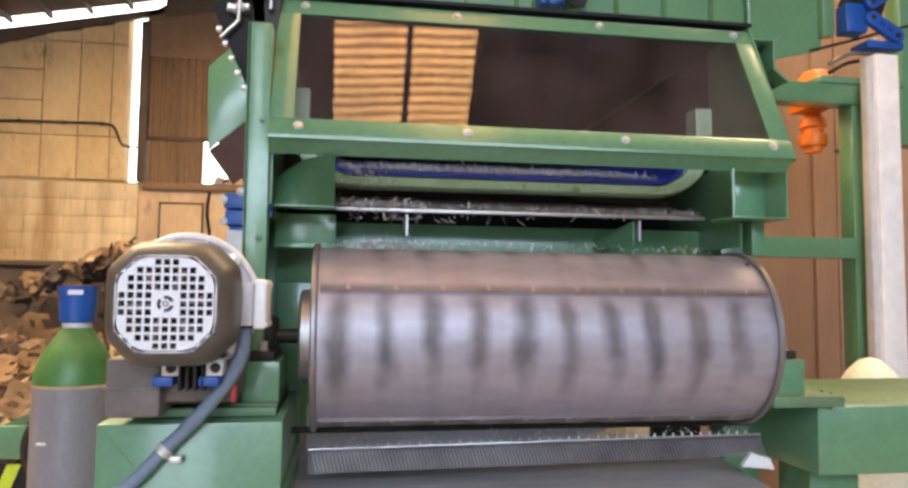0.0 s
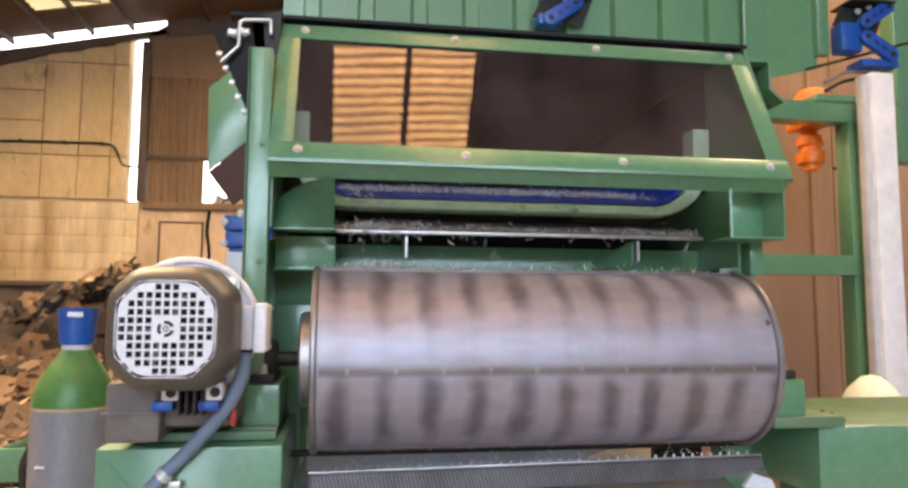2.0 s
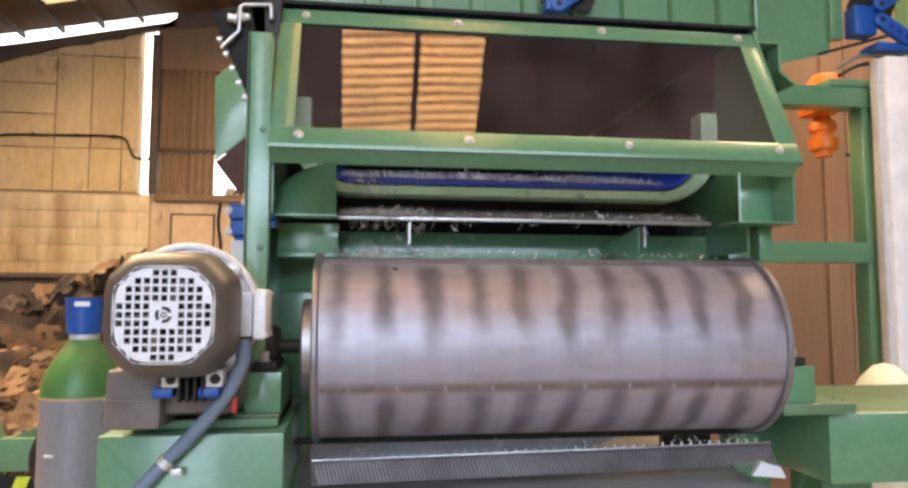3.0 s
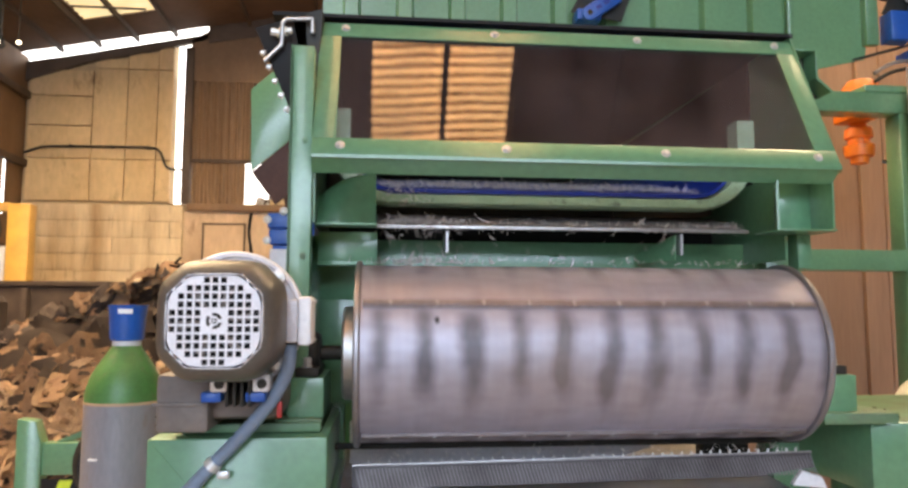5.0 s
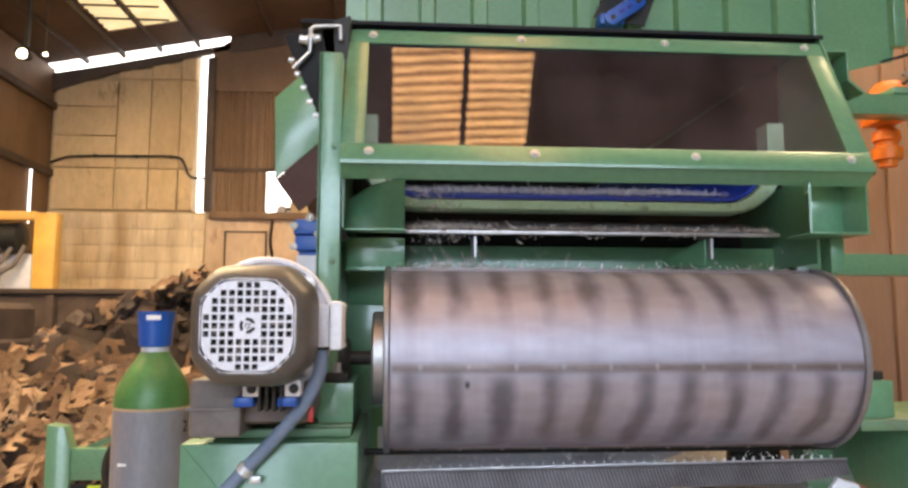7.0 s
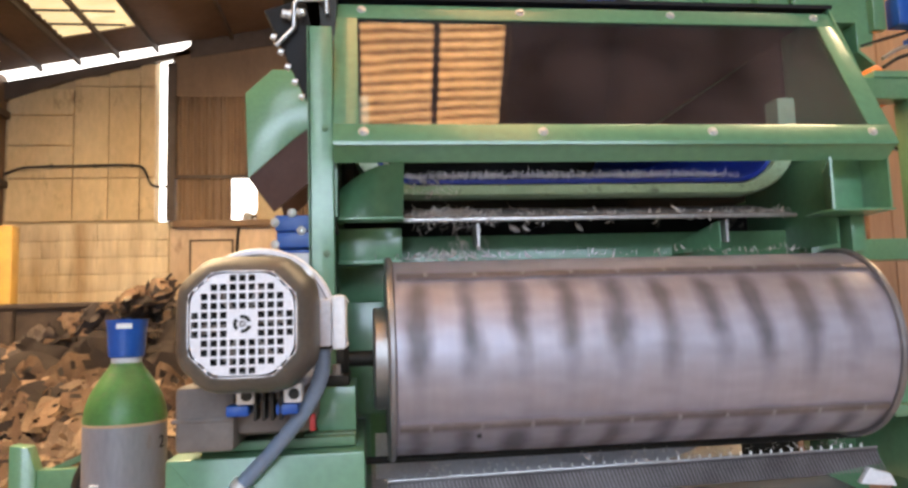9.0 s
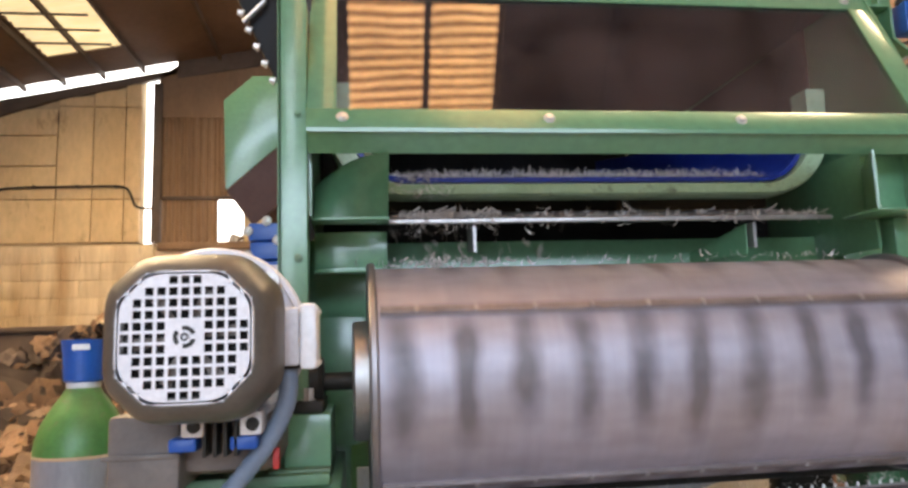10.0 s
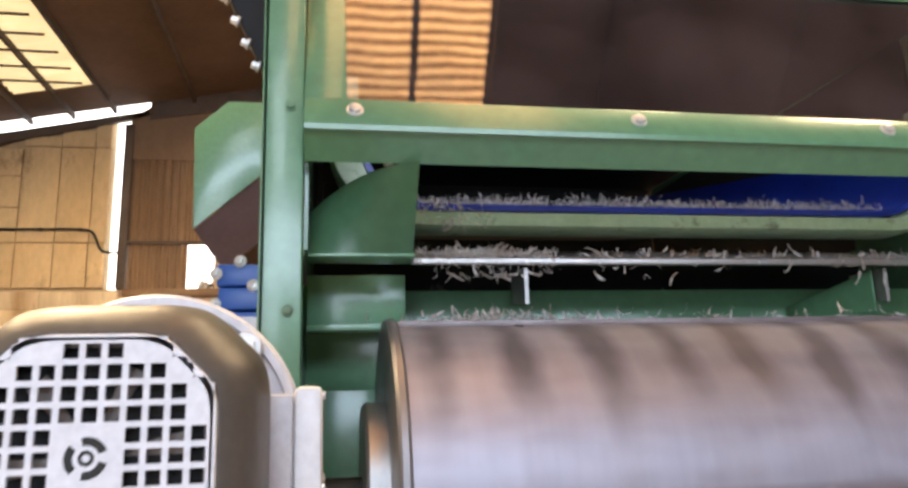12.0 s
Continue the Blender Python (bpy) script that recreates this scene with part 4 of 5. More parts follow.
# bearings and their blocks
for x0, x1, s in ((-0.19, -0.125, -1), (0.868, 0.935, 1)):
    blk = thing("bearing_block", ((x0 + x1) / 2, 1.33, 1.41), "green steel pedestal under the drum bearing", "pedestal", "drum pedestals")
    part("pedestal", box(x0, x1, 1.285, 1.5, 1.41, 1.5, 0.002), GREEN, blk)
    part("foot", box(x0 - 0.02, x1 + (0.07 if s > 0 else 0.0), 1.26, 1.52, 1.406, 1.428, 0.002), GREEN_DUSTY, blk)
    pb = thing("pillow_bearing", ((x0 + x1) / 2, DY, 1.5), "dark cast pillow block bearing with zinc bolts", "bearing", "drum bearings")
    xm = (x0 + x1) / 2
    part("housing", joined(lathe([(0.0, -0.02), (0.036, -0.02), (0.042, -0.012), (0.042, 0.012), (0.036, 0.02), (0.0, 0.02)], (xm, DY, DZ), "x", 40), box(xm - 0.022, xm + 0.022, DY - 0.075, DY + 0.075, 1.5, 1.518, 0.003)), DARK, pb)
    for y in (-0.06, 0.06):
        bolt("bolt", (xm, DY + y, 1.518), (0, 0, 1), 0.008, pb, 0.018)

# ---- box beams beside the drum ----
bl = thing("box_beam", (-0.27, 1.35, 0), "green folded steel box beam carrying the drive", "box beam", "machine side beams")
part("shell", box(-0.413, -0.11, 1.198, 1.62, 0.0, 1.406, 0.004), GREEN, bl)
part("scratch", prism([(-0.408, 1.1968, 1.4), (-0.4045, 1.1968, 1.4), (-0.345, 1.1968, 1.33), (-0.347, 1.1968, 1.33)], (0, 0.001, 0)), GREEN_DUSTY, bl, "thin pale scratch")
part("top_plate", box(-0.37, -0.125, 1.24, 1.56, 1.408, 1.424, 0.003), GREEN_DUSTY, bl, "dusty green mounting plate")
br = thing("box_beam", (1.3, 1.35, 1.29), "green folded steel box beam on a leg, dusty on top", "box beam", "machine side beams")
part("shell", box(0.965, 2.1, 1.29, 1.75, 1.262, 1.404, 0.004), GREEN, br)
part("dusty_top", box(0.97, 2.095, 1.295, 1.745, 1.402, 1.406, 0.001), GREEN_DUSTY, br, "dusty green top face")
part("leg", box(1.02, 1.14, 1.4, 1.52, 0.0, 1.262, 0.003), GREEN, br)
random.seed(8)
dust = bmesh.new()
for k in range(260):
    s = random.uniform(0.002, 0.006)
    bmesh.ops.create_cube(dust, size=s, matrix=pose(random.gauss(1.04, 0.025), random.gauss(1.45, 0.04), 1.406 + s * 0.4, random.uniform(0, 90), random.uniform(0, 90), 0))
tagged(part("spilled_shreds", dust, RUST_DARK, None, "small heap of spilled dust and shreds on the beam", kind="stuff"), category="debris")

# ---- drive ----
MX, MY, MZ = -0.265, 1.0, 1.609
motor = thing("electric_motor", (MX, 1.1, MZ), "electric motor with white pierced fan cover and dark cowl", "motor")


def octagon(r, cut=0.62, n=5):
    """Outline of a square with wide, slightly round corners, in the x-z plane."""
    pts = []
    corner = [(r, -r * cut), (r, r * cut), (r * cut, r), (-r * cut, r), (-r, r * cut), (-r, -r * cut), (-r * cut, -r), (r * cut, -r)]
    for i, p in enumerate(corner):
        a, b = Vector(corner[i - 1]), Vector(corner[(i + 1) % 8])
        p = Vector(p)
        q0, q1 = p.lerp(a, 0.22), p.lerp(b, 0.22)
        for k in range(n):
            u = k / (n - 1)
            c = q0.lerp(p, u).lerp(p.lerp(q1, u), u)
            c = c * (1 + 0.12 * (1 - c.length / (r * 1.15)))
            pts.append((c.x, c.y))
    return pts


def loft(sections, caps=(True, True)):
    bm = bmesh.new()
    rings = [[bm.verts.new((MX + x, y, MZ + z)) for x, z in octagon(r, cut)] for r, cut, y in sections]
    for a, b in zip(rings, rings[1:]):
        for k in range(len(a)):
            bm.faces.new((a[k], a[(k + 1) % len(a)], b[(k + 1) % len(a)], b[k]))
    if caps[1]:
        bm.faces.new(rings[-1])
    bmesh.ops.recalc_face_normals(bm, faces=bm.faces[:])
    return bm


cowl = part("cowl", loft([(0.062, 0.55, MY + 0.004), (0.0712, 0.55, MY + 0.001), (0.0745, 0.55, MY + 0.003), (0.083, 0.56, MY + 0.01), (0.0895, 0.57, MY + 0.028), (0.093, 0.58, MY + 0.052), (0.0935, 0.58, MY + 0.088), (0.088, 0.58, MY + 0.093)], (False, True)), COWL, motor, "dark glossy grey sheet cowl")


def cover():
    """Pierced plate: solid cells between the square holes, and a raised rim."""
    bm = bmesh.new()
    p, hole = 0.0121, 0.0086
    count = [3, 7, 9, 9, 11, 11, 11, 9, 9, 7, 3]
    size = 13
    cuts = []
    for i in range(size):
        c = (i - size // 2) * p
        cuts += [c - hole / 2, c + hole / 2]
    cuts = [-size * p / 2] + cuts + [size * p / 2]
    grid = {}

    def vert(i, j):
        if (i, j) not in grid:
            grid[i, j] = bm.verts.new((MX + cuts[i], MY, MZ + cuts[j]))
        return grid[i, j]

    for i in range(len(cuts) - 1):
        for j in range(len(cuts) - 1):
            xm, zm = (cuts[i] + cuts[i + 1]) / 2, (cuts[j] + cuts[j + 1]) / 2
            if abs(xm) + abs(zm) > 0.1066 or max(abs(xm), abs(zm)) > 0.0685:
                continue
            if i % 2 and j % 2:
                col, row = i // 2 - 6, j // 2 - 1
                if 0 <= row < 11 and abs(col) <= count[row] // 2 and not (abs(col) <= 1 and 4 <= row <= 6):
                    continue
            bm.faces.new((vert(i, j), vert(i + 1, j), vert(i + 1, j + 1), vert(i, j + 1)))
    bmesh.ops.recalc_face_normals(bm, faces=bm.faces[:])
    bmesh.ops.solidify(bm, geom=bm.faces[:], thickness=0.002)
    rings = [[bm.verts.new((MX + x, y, MZ + z)) for x, z in octagon(r, 0.55)] for r, y in ((0.0655, MY - 0.0006), (0.066, MY - 0.002), (0.0692, MY - 0.002), (0.0698, MY + 0.001))]
    for a, b in zip(rings, rings[1:]):
        for k in range(len(a)):
            bm.faces.new((a[k], a[(k + 1) % len(a)], b[(k + 1) % len(a)], b[k]))
    return bm


plate = part("fan_cover", cover(), COVER, motor, "white fan cover with rows of square holes")
for k in range(3):
    arc = [radians(20 + 120 * k + 85 * q / 6) for q in range(7)]
    part("emblem_arc", prism([(MX + 0.0118 * math.cos(t), MY - 0.0016, MZ + 0.0118 * math.sin(t)) for t in arc] + [(MX + 0.0072 * math.cos(t), MY - 0.0016, MZ + 0.0072 * math.sin(t)) for t in arc[::-1]], (0, -0.001, 0)), DARK, plate)
part("emblem_ring", lathe([(0.0022, -0.0012), (0.0045, -0.0012), (0.0045, 0.0), (0.0022, 0.0)], (MX, MY - 0.0008, MZ), "y", 20), DARK, plate)
part("inside", lathe([(0.0, 0.012), (0.07, 0.012)], (MX, MY, MZ), "y", 32), BLACK, motor)
for t in (2 * math.pi * k / 6 for k in range(6)):
    part("fan_blade", prism([(MX + 0.015 * math.cos(t), MY + 0.008, MZ + 0.015 * math.sin(t)), (MX + 0.055 * math.cos(t), MY + 0.008, MZ + 0.055 * math.sin(t)), (MX + 0.055 * math.cos(t + 0.25), MY + 0.009, MZ + 0.055 * math.sin(t + 0.25)), (MX + 0.015 * math.cos(t + 0.3), MY + 0.009, MZ + 0.015 * math.sin(t + 0.3))], (0, 0.001, 0)), GREYCAST, motor)
part("stator", joined(rod((MX, MY + 0.07, MZ), (MX, 1.15, MZ), 0.074, seg=48), *[box(MX + 0.072 * math.cos(t) - 0.0015, MX + 0.083 * math.cos(t) + 0.0015, MY + 0.08, 1.14, MZ + 0.078 * math.sin(t) - 0.0015, MZ + 0.078 * math.sin(t) + 0.0015, 0) for t in (2 * math.pi * k / 28 for k in range(28))]), LIGHTGREY, motor, "finned light grey housing")
part("flange", lathe([(0.06, 0.0), (0.105, 0.0), (0.107, -0.009), (0.113, -0.009), (0.116, -0.005), (0.116, 0.006), (0.1, 0.01), (0.06, 0.012)], (MX, 1.16, MZ), "y", 64), LIGHTGREY, motor, "round light grey mounting flange")
for k in range(12):
    t = radians(15 + 30 * k)
    u, v = Vector((math.cos(t), 0, math.sin(t))), Vector((-math.sin(t), 0, math.cos(t))) * 0.002
    c = Vector((MX, 1.161, MZ))
    part("rib", prism([c + u * 0.072 - v, c + u * 0.108 - v, c + u * 0.108 + v, c + u * 0.072 + v], (0, -0.009, 0)), LIGHTGREY, motor)
for k in range(4):
    t = radians(45 + 90 * k)
    q = Vector((MX + 0.1 * math.cos(t), 1.15, MZ + 0.1 * math.sin(t)))
    part("boss", rod(q + Vector((0, 0.0, 0)), q + Vector((0, -0.012, 0)), 0.013, seg=20, bevel=0.002), LIGHTGREY, motor)
    bolt("bolt", q + Vector((0, -0.012, 0)), (0, -1, 0), 0.0085, motor, 0.008)
jb = part("terminal_box", box(-0.2, -0.155, 1.1, 1.18, 1.573, 1.643, 0.004), LIGHTGREY, motor)
part("lid", box(-0.155, -0.134, 1.103, 1.187, 1.568, 1.648, 0.005), WHITE, jb, "pale grey terminal box lid")
for y in (1.11, 1.18):
    for z in (1.575, 1.641):
        part("screw", rod((-0.135, y, z), (-0.132, y, z), 0.003, seg=8), ZINC, jb)
for x in (-0.28, -0.213):
    ft = part("foot", box(x - 0.012, x + 0.014, 1.105, 1.15, 1.494, 1.522, 0.003), WHITE, motor, "white mounting foot")
    bolt("bolt", (x + 0.003, 1.105, 1.507), (0, -1, 0), 0.006, ft, 0.004, DARK)

gear = thing("gear_reducer", (-0.27, 1.25, 1.42), "grey-brown cast gear reducer behind the motor", "gearbox")
part("case", joined(box(-0.385, -0.3, 1.14, 1.32, 1.424, 1.52, 0.008), box(-0.37, -0.185, 1.17, 1.4, 1.44, 1.66, 0.02)), GREYCAST, gear)
part("rib", box(-0.389, -0.3, 1.136, 1.14, 1.468, 1.474, 0.001), GREYCAST, gear)
for x in (-0.295, -0.225):
    part("mount_pad", box(x - 0.012, x + 0.02, 1.11, 1.16, 1.477, 1.493, 0.003), BLUE, gear, "blue rubber mounting pad")
for k in range(4):
    part("fin", box(-0.268 + 0.012 * k, -0.264 + 0.012 * k, 1.11, 1.15, 1.47, 1.515, 0.0005), DARK, gear)
part("output_shaft", rod((-0.2, DY, DZ), (-0.155, DY, DZ), 0.016, seg=20), DARK, gear)
part("key_tab", box(-0.192, -0.184, 1.155, 1.163, 1.446, 1.472, 0.001), RED, gear, "red plastic tab")

conduit = thing("cable_conduit", (-0.2, 1.12, 1.4), "grey-blue ribbed flexible conduit from the terminal box", "conduit")
HP = [(-0.17, 1.13, 1.569), (-0.173, 1.13, 1.528), (-0.199, 1.145, 1.477), (-0.248, 1.168, 1.418), (-0.299, 1.182, 1.365), (-0.338, 1.182, 1.323), (-0.398, 1.18, 1.263), (-0.5, 1.2, 1.1), (-0.54, 1.25, 0.9), (-0.56, 1.3, 0.6), (-0.56, 1.35, 0.02)]
part("hose", tube(HP, 0.0112, 14, 1, 0.0009), HOSE, conduit)
part("gland", rod((-0.17, 1.13, 1.581), (-0.17, 1.13, 1.569), 0.017, seg=8, bevel=0.001), DARK, conduit)
part("clamp", joined(rod((-0.2942, 1.182, 1.3701), (-0.3038, 1.182, 1.3599), 0.0145, seg=20), box(-0.291, -0.271, 1.176, 1.186, 1.343, 1.355, 0.002)), ZINC, conduit, "bright zinc hose clamp")

# ---- below the drum ----
HATCH = surface("worn_hatch_steel", (0.3, 0.27, 0.265), (0.17, 0.145, 0.14), 0.5, 0.3, 12, 150, 0.8)
strip2 = thing("perforated_scraper", (0.4, 1.37, 1.27), "dirty perforated steel scraper strip under the drum", "scraper")
bm = bmesh.new()
nx = 90
rows = []
for i in range(nx + 1):
    u = i / nx
    x, lift = -0.072 + 0.955 * u, 0.012 * u
    rows.append([bm.verts.new((x, 1.37 - 0.012 * v, 1.322 + lift - 0.045 * v * (1 - 0.35 * max(0, u - 0.85) / 0.15))) for v in (0, 0.3, 0.7, 1)])
for p, q in zip(rows, rows[1:]):
    for k in range(3):
        bm.faces.new((p[k], q[k], q[k + 1], p[k + 1]))
bmesh.ops.solidify(bm, geom=bm.faces[:], thickness=0.003)
part("plate", bm, PERF, strip2)
part("edge", tube([(-0.072, 1.368, 1.322), (0.25, 1.368, 1.326), (0.6, 1.368, 1.3305), (0.883, 1.368, 1.334)], 0.0025, 8), STEEL, strip2)
for i in range(44):
    u = (i + 1.5) / 46
    p = Vector((-0.072 + 0.955 * u, 1.372, 1.324 + 0.012 * u))
    part("tooth", rod(p, p + Vector((0, 0, 0.006)), 0.0028, 0.002, seg=8), ZINC, strip2)
for i in range(130):
    u = (i + 0.5) / 130
    p = Vector((-0.07 + 0.95 * u, 1.3655, 1.315 + 0.012 * u))
    part("groove", prism([p, p + Vector((0.0022, 0, 0)), p + Vector((0.0122, -0.01, -0.036)), p + Vector((0.01, -0.01, -0.036))], (0, -0.0008, 0)), HATCH, strip2)
belt2 = thing("outfeed_belt", (0.4, 1.2, 1.2), "dusty grey conveyor belt under the drum", "conveyor")
part("belt", prism([(-0.1, 0.95, 1.2), (0.88, 0.95, 1.2), (0.88, 1.85, 1.275), (-0.1, 1.85, 1.275)], (0, 0, -0.012)), surface("dusty_belt", (0.52, 0.48, 0.48), (0.36, 0.32, 0.32), 0.55, 0, 9, 60, 0.7, (0.4, 3, 1)), belt2)
part("side_frame", joined(box(-0.11, -0.1, 0.95, 1.85, 1.1, 1.29, 0.001)), GREEN, belt2)
for x in (-0.08, 0.84):
    part("leg", box(x, x + 0.03, 1.4, 1.43, 0, 1.19, 0.001), GREEN, belt2)
sheet = thing("cover_sheet", (0.3, 1.75, 1.3), "pale grey steel sheet lying behind the scraper", "sheet")
part("plate", box(-0.09, 0.52, 1.69, 1.7, 1.25, 1.36, 0.001), LIGHTGREY, sheet)
part("fold", prism([(0.52, 1.69, 1.36), (0.66, 1.69, 1.29), (0.52, 1.69, 1.25)], (0, 0.01, 0)), LIGHTGREY, sheet)
bluebox = thing("dark_motor_box", (0.86, 1.68, 1.27), "dark blue motor box behind the drum", "motor box")
part("case", box(0.78, 0.9, 1.66, 1.71, 1.25, 1.4, 0.006), DARK, bluebox)
bar2 = thing("support_bar", (0.38, 1.45, 1.345), "dark round bar across the machine under the drum", "bar")
part("bar", rod((-0.112, 1.44, 1.347), (0.9, 1.44, 1.347), 0.007, seg=14), DARK, bar2)
rag = thing("white_offcut", (0.86, 1.35, 1.245), "small crumpled white plastic offcut on the belt", "offcut")
part("scrap", prism([(0.83, 1.35, 1.27), (0.905, 1.35, 1.262), (0.895, 1.35, 1.285), (0.852, 1.35, 1.298)], (0, 0.012, 0.002), 0.001), WHITE, rag)

# ---- feed machine behind ----
body = thing("ribbed_feeder", (1.0, 3.0, 2.7), "green ribbed steel body of the big vibrating feeder", "feeder body")


part("side_sheet", box(-0.285, 1.86, 3.0, 3.01, 2.45, 4.6, 0), GREEN, body)
x = -0.2
while x < 1.8:
    part("rib", prism([(x, 3.0, 2.45), (x + 0.012, 2.962, 2.45), (x + 0.068, 2.962, 2.45), (x + 0.08, 3.0, 2.45)], (0, 0, 2.15)), GREEN, body)
    x += 0.232
part("end_plate", prism([(1.86, 2.97, 2.72), (2.21, 2.97, 2.8), (2.26, 2.97, 3.1), (2.26, 2.97, 4.6), (1.86, 2.97, 4.6)], (0, 0.006, 0)), GREEN, body)
part("end_rib", box(2.2, 2.26, 2.93, 2.97, 2.86, 4.6, 0.003), GREEN, body)
part("floor_edge", prism([(2.15, 2.96, 2.79), (2.75, 2.96, 2.97), (2.75, 2.96, 2.98), (2.15, 2.96, 2.8)], (0, 0.03, 0)), DARK, body)
part("seam", box(1.835, 1.86, 2.955, 2.975, 2.6, 4.6, 0.003), GREEN, body)
part("floor", box(-0.28, 1.9, 3.0, 4.4, 2.45, 2.47, 0.002), DARK, body)


def mount(x, z, n):
    """A rubber spring mount: oval arms with round pivots on a square core."""
    ob = thing("rubber_spring_mount", (x, 2.9, z), "blue cast rubber spring mount bolted under the feeder", "mount", "spring mounts")
    part("bracket", joined(box(x - 0.1, x + 0.13, 2.84, 3.0, z + 0.09, z + 0.1, 0.002), prism([(x - 0.15, 2.92, z - 0.005), (x - 0.1, 2.92, z + 0.09), (x + 0.13, 2.92, z + 0.09), (x + 0.08, 2.92, z - 0.04)], (0, 0.006, 0))), DARK, ob)
    part("pad", box(x - 0.1, x + 0.13, 2.835, 2.842, z + 0.095, z + 0.125, 0.002), GREEN, ob)
    part("core", box(x - 0.13, x - 0.02, 2.885, 2.97, z - 0.14 if n > 1 else z - 0.05, z + 0.0, 0.008), BLUE, ob)
    for k in range(n):
        s = 1 if k == 0 else -1
        p0 = Vector((x - 0.012, 2.86, z + 0.0 - 0.075 * k)) if n > 1 else Vector((x - 0.08, 2.86, z - 0.03))
        p1 = p0 + (Vector((0.115, 0, 0.078)) if s > 0 else Vector((0.127, 0, -0.078)))
        d = (p1 - p0).normalized()
        u = Vector((-d.z, 0, d.x))
        pts = []
        for c, a0 in ((p1, -90), (p0, 90)):
            for j in range(9):
                t = radians(a0 + 180 * j / 8)
                pts.append(c + (d * math.cos(t) + u * math.sin(t)) * 0.033)
        arm = part("arm", prism(pts, (0, 0.03, 0), 0.003), BLUE, ob)
        for c in (p0, p1):
            part("pivot", rod(c, c + Vector((0, -0.004, 0)), 0.012, seg=16), DARK, arm)
        for c in (0.35, 0.65):
            q = p0.lerp(p1, c)
            part("pocket", prism([q - d * 0.014 - u * 0.009, q + d * 0.014 - u * 0.009, q + d * 0.014 + u * 0.009, q - d * 0.014 + u * 0.009], (0, -0.0015, 0)), BELT, arm)
    for dx, dz in ((-0.03, 0.06), (0.03, 0.085)) if n > 1 else ((0.06, 0.05), (0.0, 0.06)):
        bolt("bolt", (x + dx, 2.9, z + dz), (0, -1, 0.1), 0.011, ob, 0.012)
    if n > 1:
        for dx in (0.02, 0.13):
            bolt("bolt", (x + dx, 2.9, z - 0.17), (0, -1, 0.3), 0.012, ob, 0.014)
        part("base", box(x - 0.03, x + 0.16, 2.88, 3.0, z - 0.21, z - 0.175, 0.003), BLUE, ob)
    return ob


mount(0.95, 2.95, 1)
mount(2.42, 3.011, 2)
stand = thing("feeder_stand", (2.4, 3.0, 0), "green square-tube stand under the feeder", "stand")
part("beam", box(1.2, 2.47, 2.97, 3.07, 2.552, 2.648, 0.004), GREEN, stand)
part("beam", box(1.1, 2.4, 2.97, 3.07, 1.817, 1.912, 0.004), GREEN, stand)
part("post", box(2.375, 2.47, 2.98, 3.08, 0, 2.552, 0.004), GREEN, stand)
part("post", box(1.72, 1.78, 2.98, 3.06, 1.912, 2.1, 0.004), GREEN, stand)
part("upper_post", box(2.75, 2.95, 3.1, 3.2, 2.4, 4.4, 0.004), GREEN, stand)
part("pad", box(2.2, 2.65, 2.96, 3.08, 2.648, 2.68, 0.003), GREEN, stand)
for k in range(2):
    part("spring_leaf", tube([(2.24, 2.95, 2.69 + 0.04 * k), (2.33, 2.95, 2.74 + 0.04 * k), (2.45, 2.95, 2.765 + 0.04 * k), (2.53, 2.95, 2.765 + 0.04 * k)], 0.009, 8), STEEL if k else DARK, stand)
wpost = thing("white_post", (2.47, 2.9, 0), "white painted square steel post beside the stand", "post")
part("front", box(2.413, 2.53, 2.86, 2.94, 0, 2.765, 0.004), surface("white_post_paint", (0.86, 0.86, 0.88), (0.8, 0.8, 0.82), 0.4, 0, 2, 14, 0.4, relief=0.02), wpost)
part("side_strip", box(2.383, 2.412, 2.88, 2.93, 0, 2.755, 0.002), LIGHTGREY, wpost)
# pale sack-shaped body added to paint a sunlit spot behind the beam
sack = thing("sun_spot_body", (2.13, 2.6, 0), "pale body standing in for a sunlit spot behind the box beam", "sack")
part("bag", lathe([(0.0, 0.34), (0.04, 0.33), (0.09, 0.28), (0.13, 0.2), (0.15, 0.1), (0.16, 0.0), (0.16, -1.05), (0.0, -1.05)], (2.13, 2.6, 1.05), "z", 28), SUN_SPOT, sack)
board = thing("brown_board_wall", (2.2, 4.2, 0), "tall brown board screen behind the machine", "board screen")
x = 0.6
for k, w in enumerate((0.9, 0.9, 0.62, 0.16, 0.14, 1.2, 1.2)):
    part("board", box(x + 0.004, x + w - 0.004, 4.2 - (0.02 if w < 0.2 else 0), 4.23, 0, 4.6, 0.003), BOARD, board)
    x += w
vib = thing("orange_vibrator", (2.36, 3.25, 1.91), "orange vibration motor with loose cables under the feeder", "vibrator")
part("body", lathe([(0.0, -0.1), (0.04, -0.1), (0.045, -0.07), (0.066, -0.065), (0.072, -0.01), (0.05, 0.0), (0.05, 0.02), (0.066, 0.03), (0.062, 0.075), (0.04, 0.09), (0.04, 0.13), (0.0, 0.13)], (2.36, 3.25, 2.47), "z", 12), ORANGE, vib)
part("cap", lathe([(0.0, 0.07), (0.06, 0.06), (0.1, 0.01), (0.11, -0.05), (0.0, -0.06)], (2.42, 3.3, 2.75), "z", 28), ORANGE, vib)
part("bracket", box(2.26, 2.4, 3.08, 3.3, 2.575, 2.65, 0.006), ORANGE, vib)
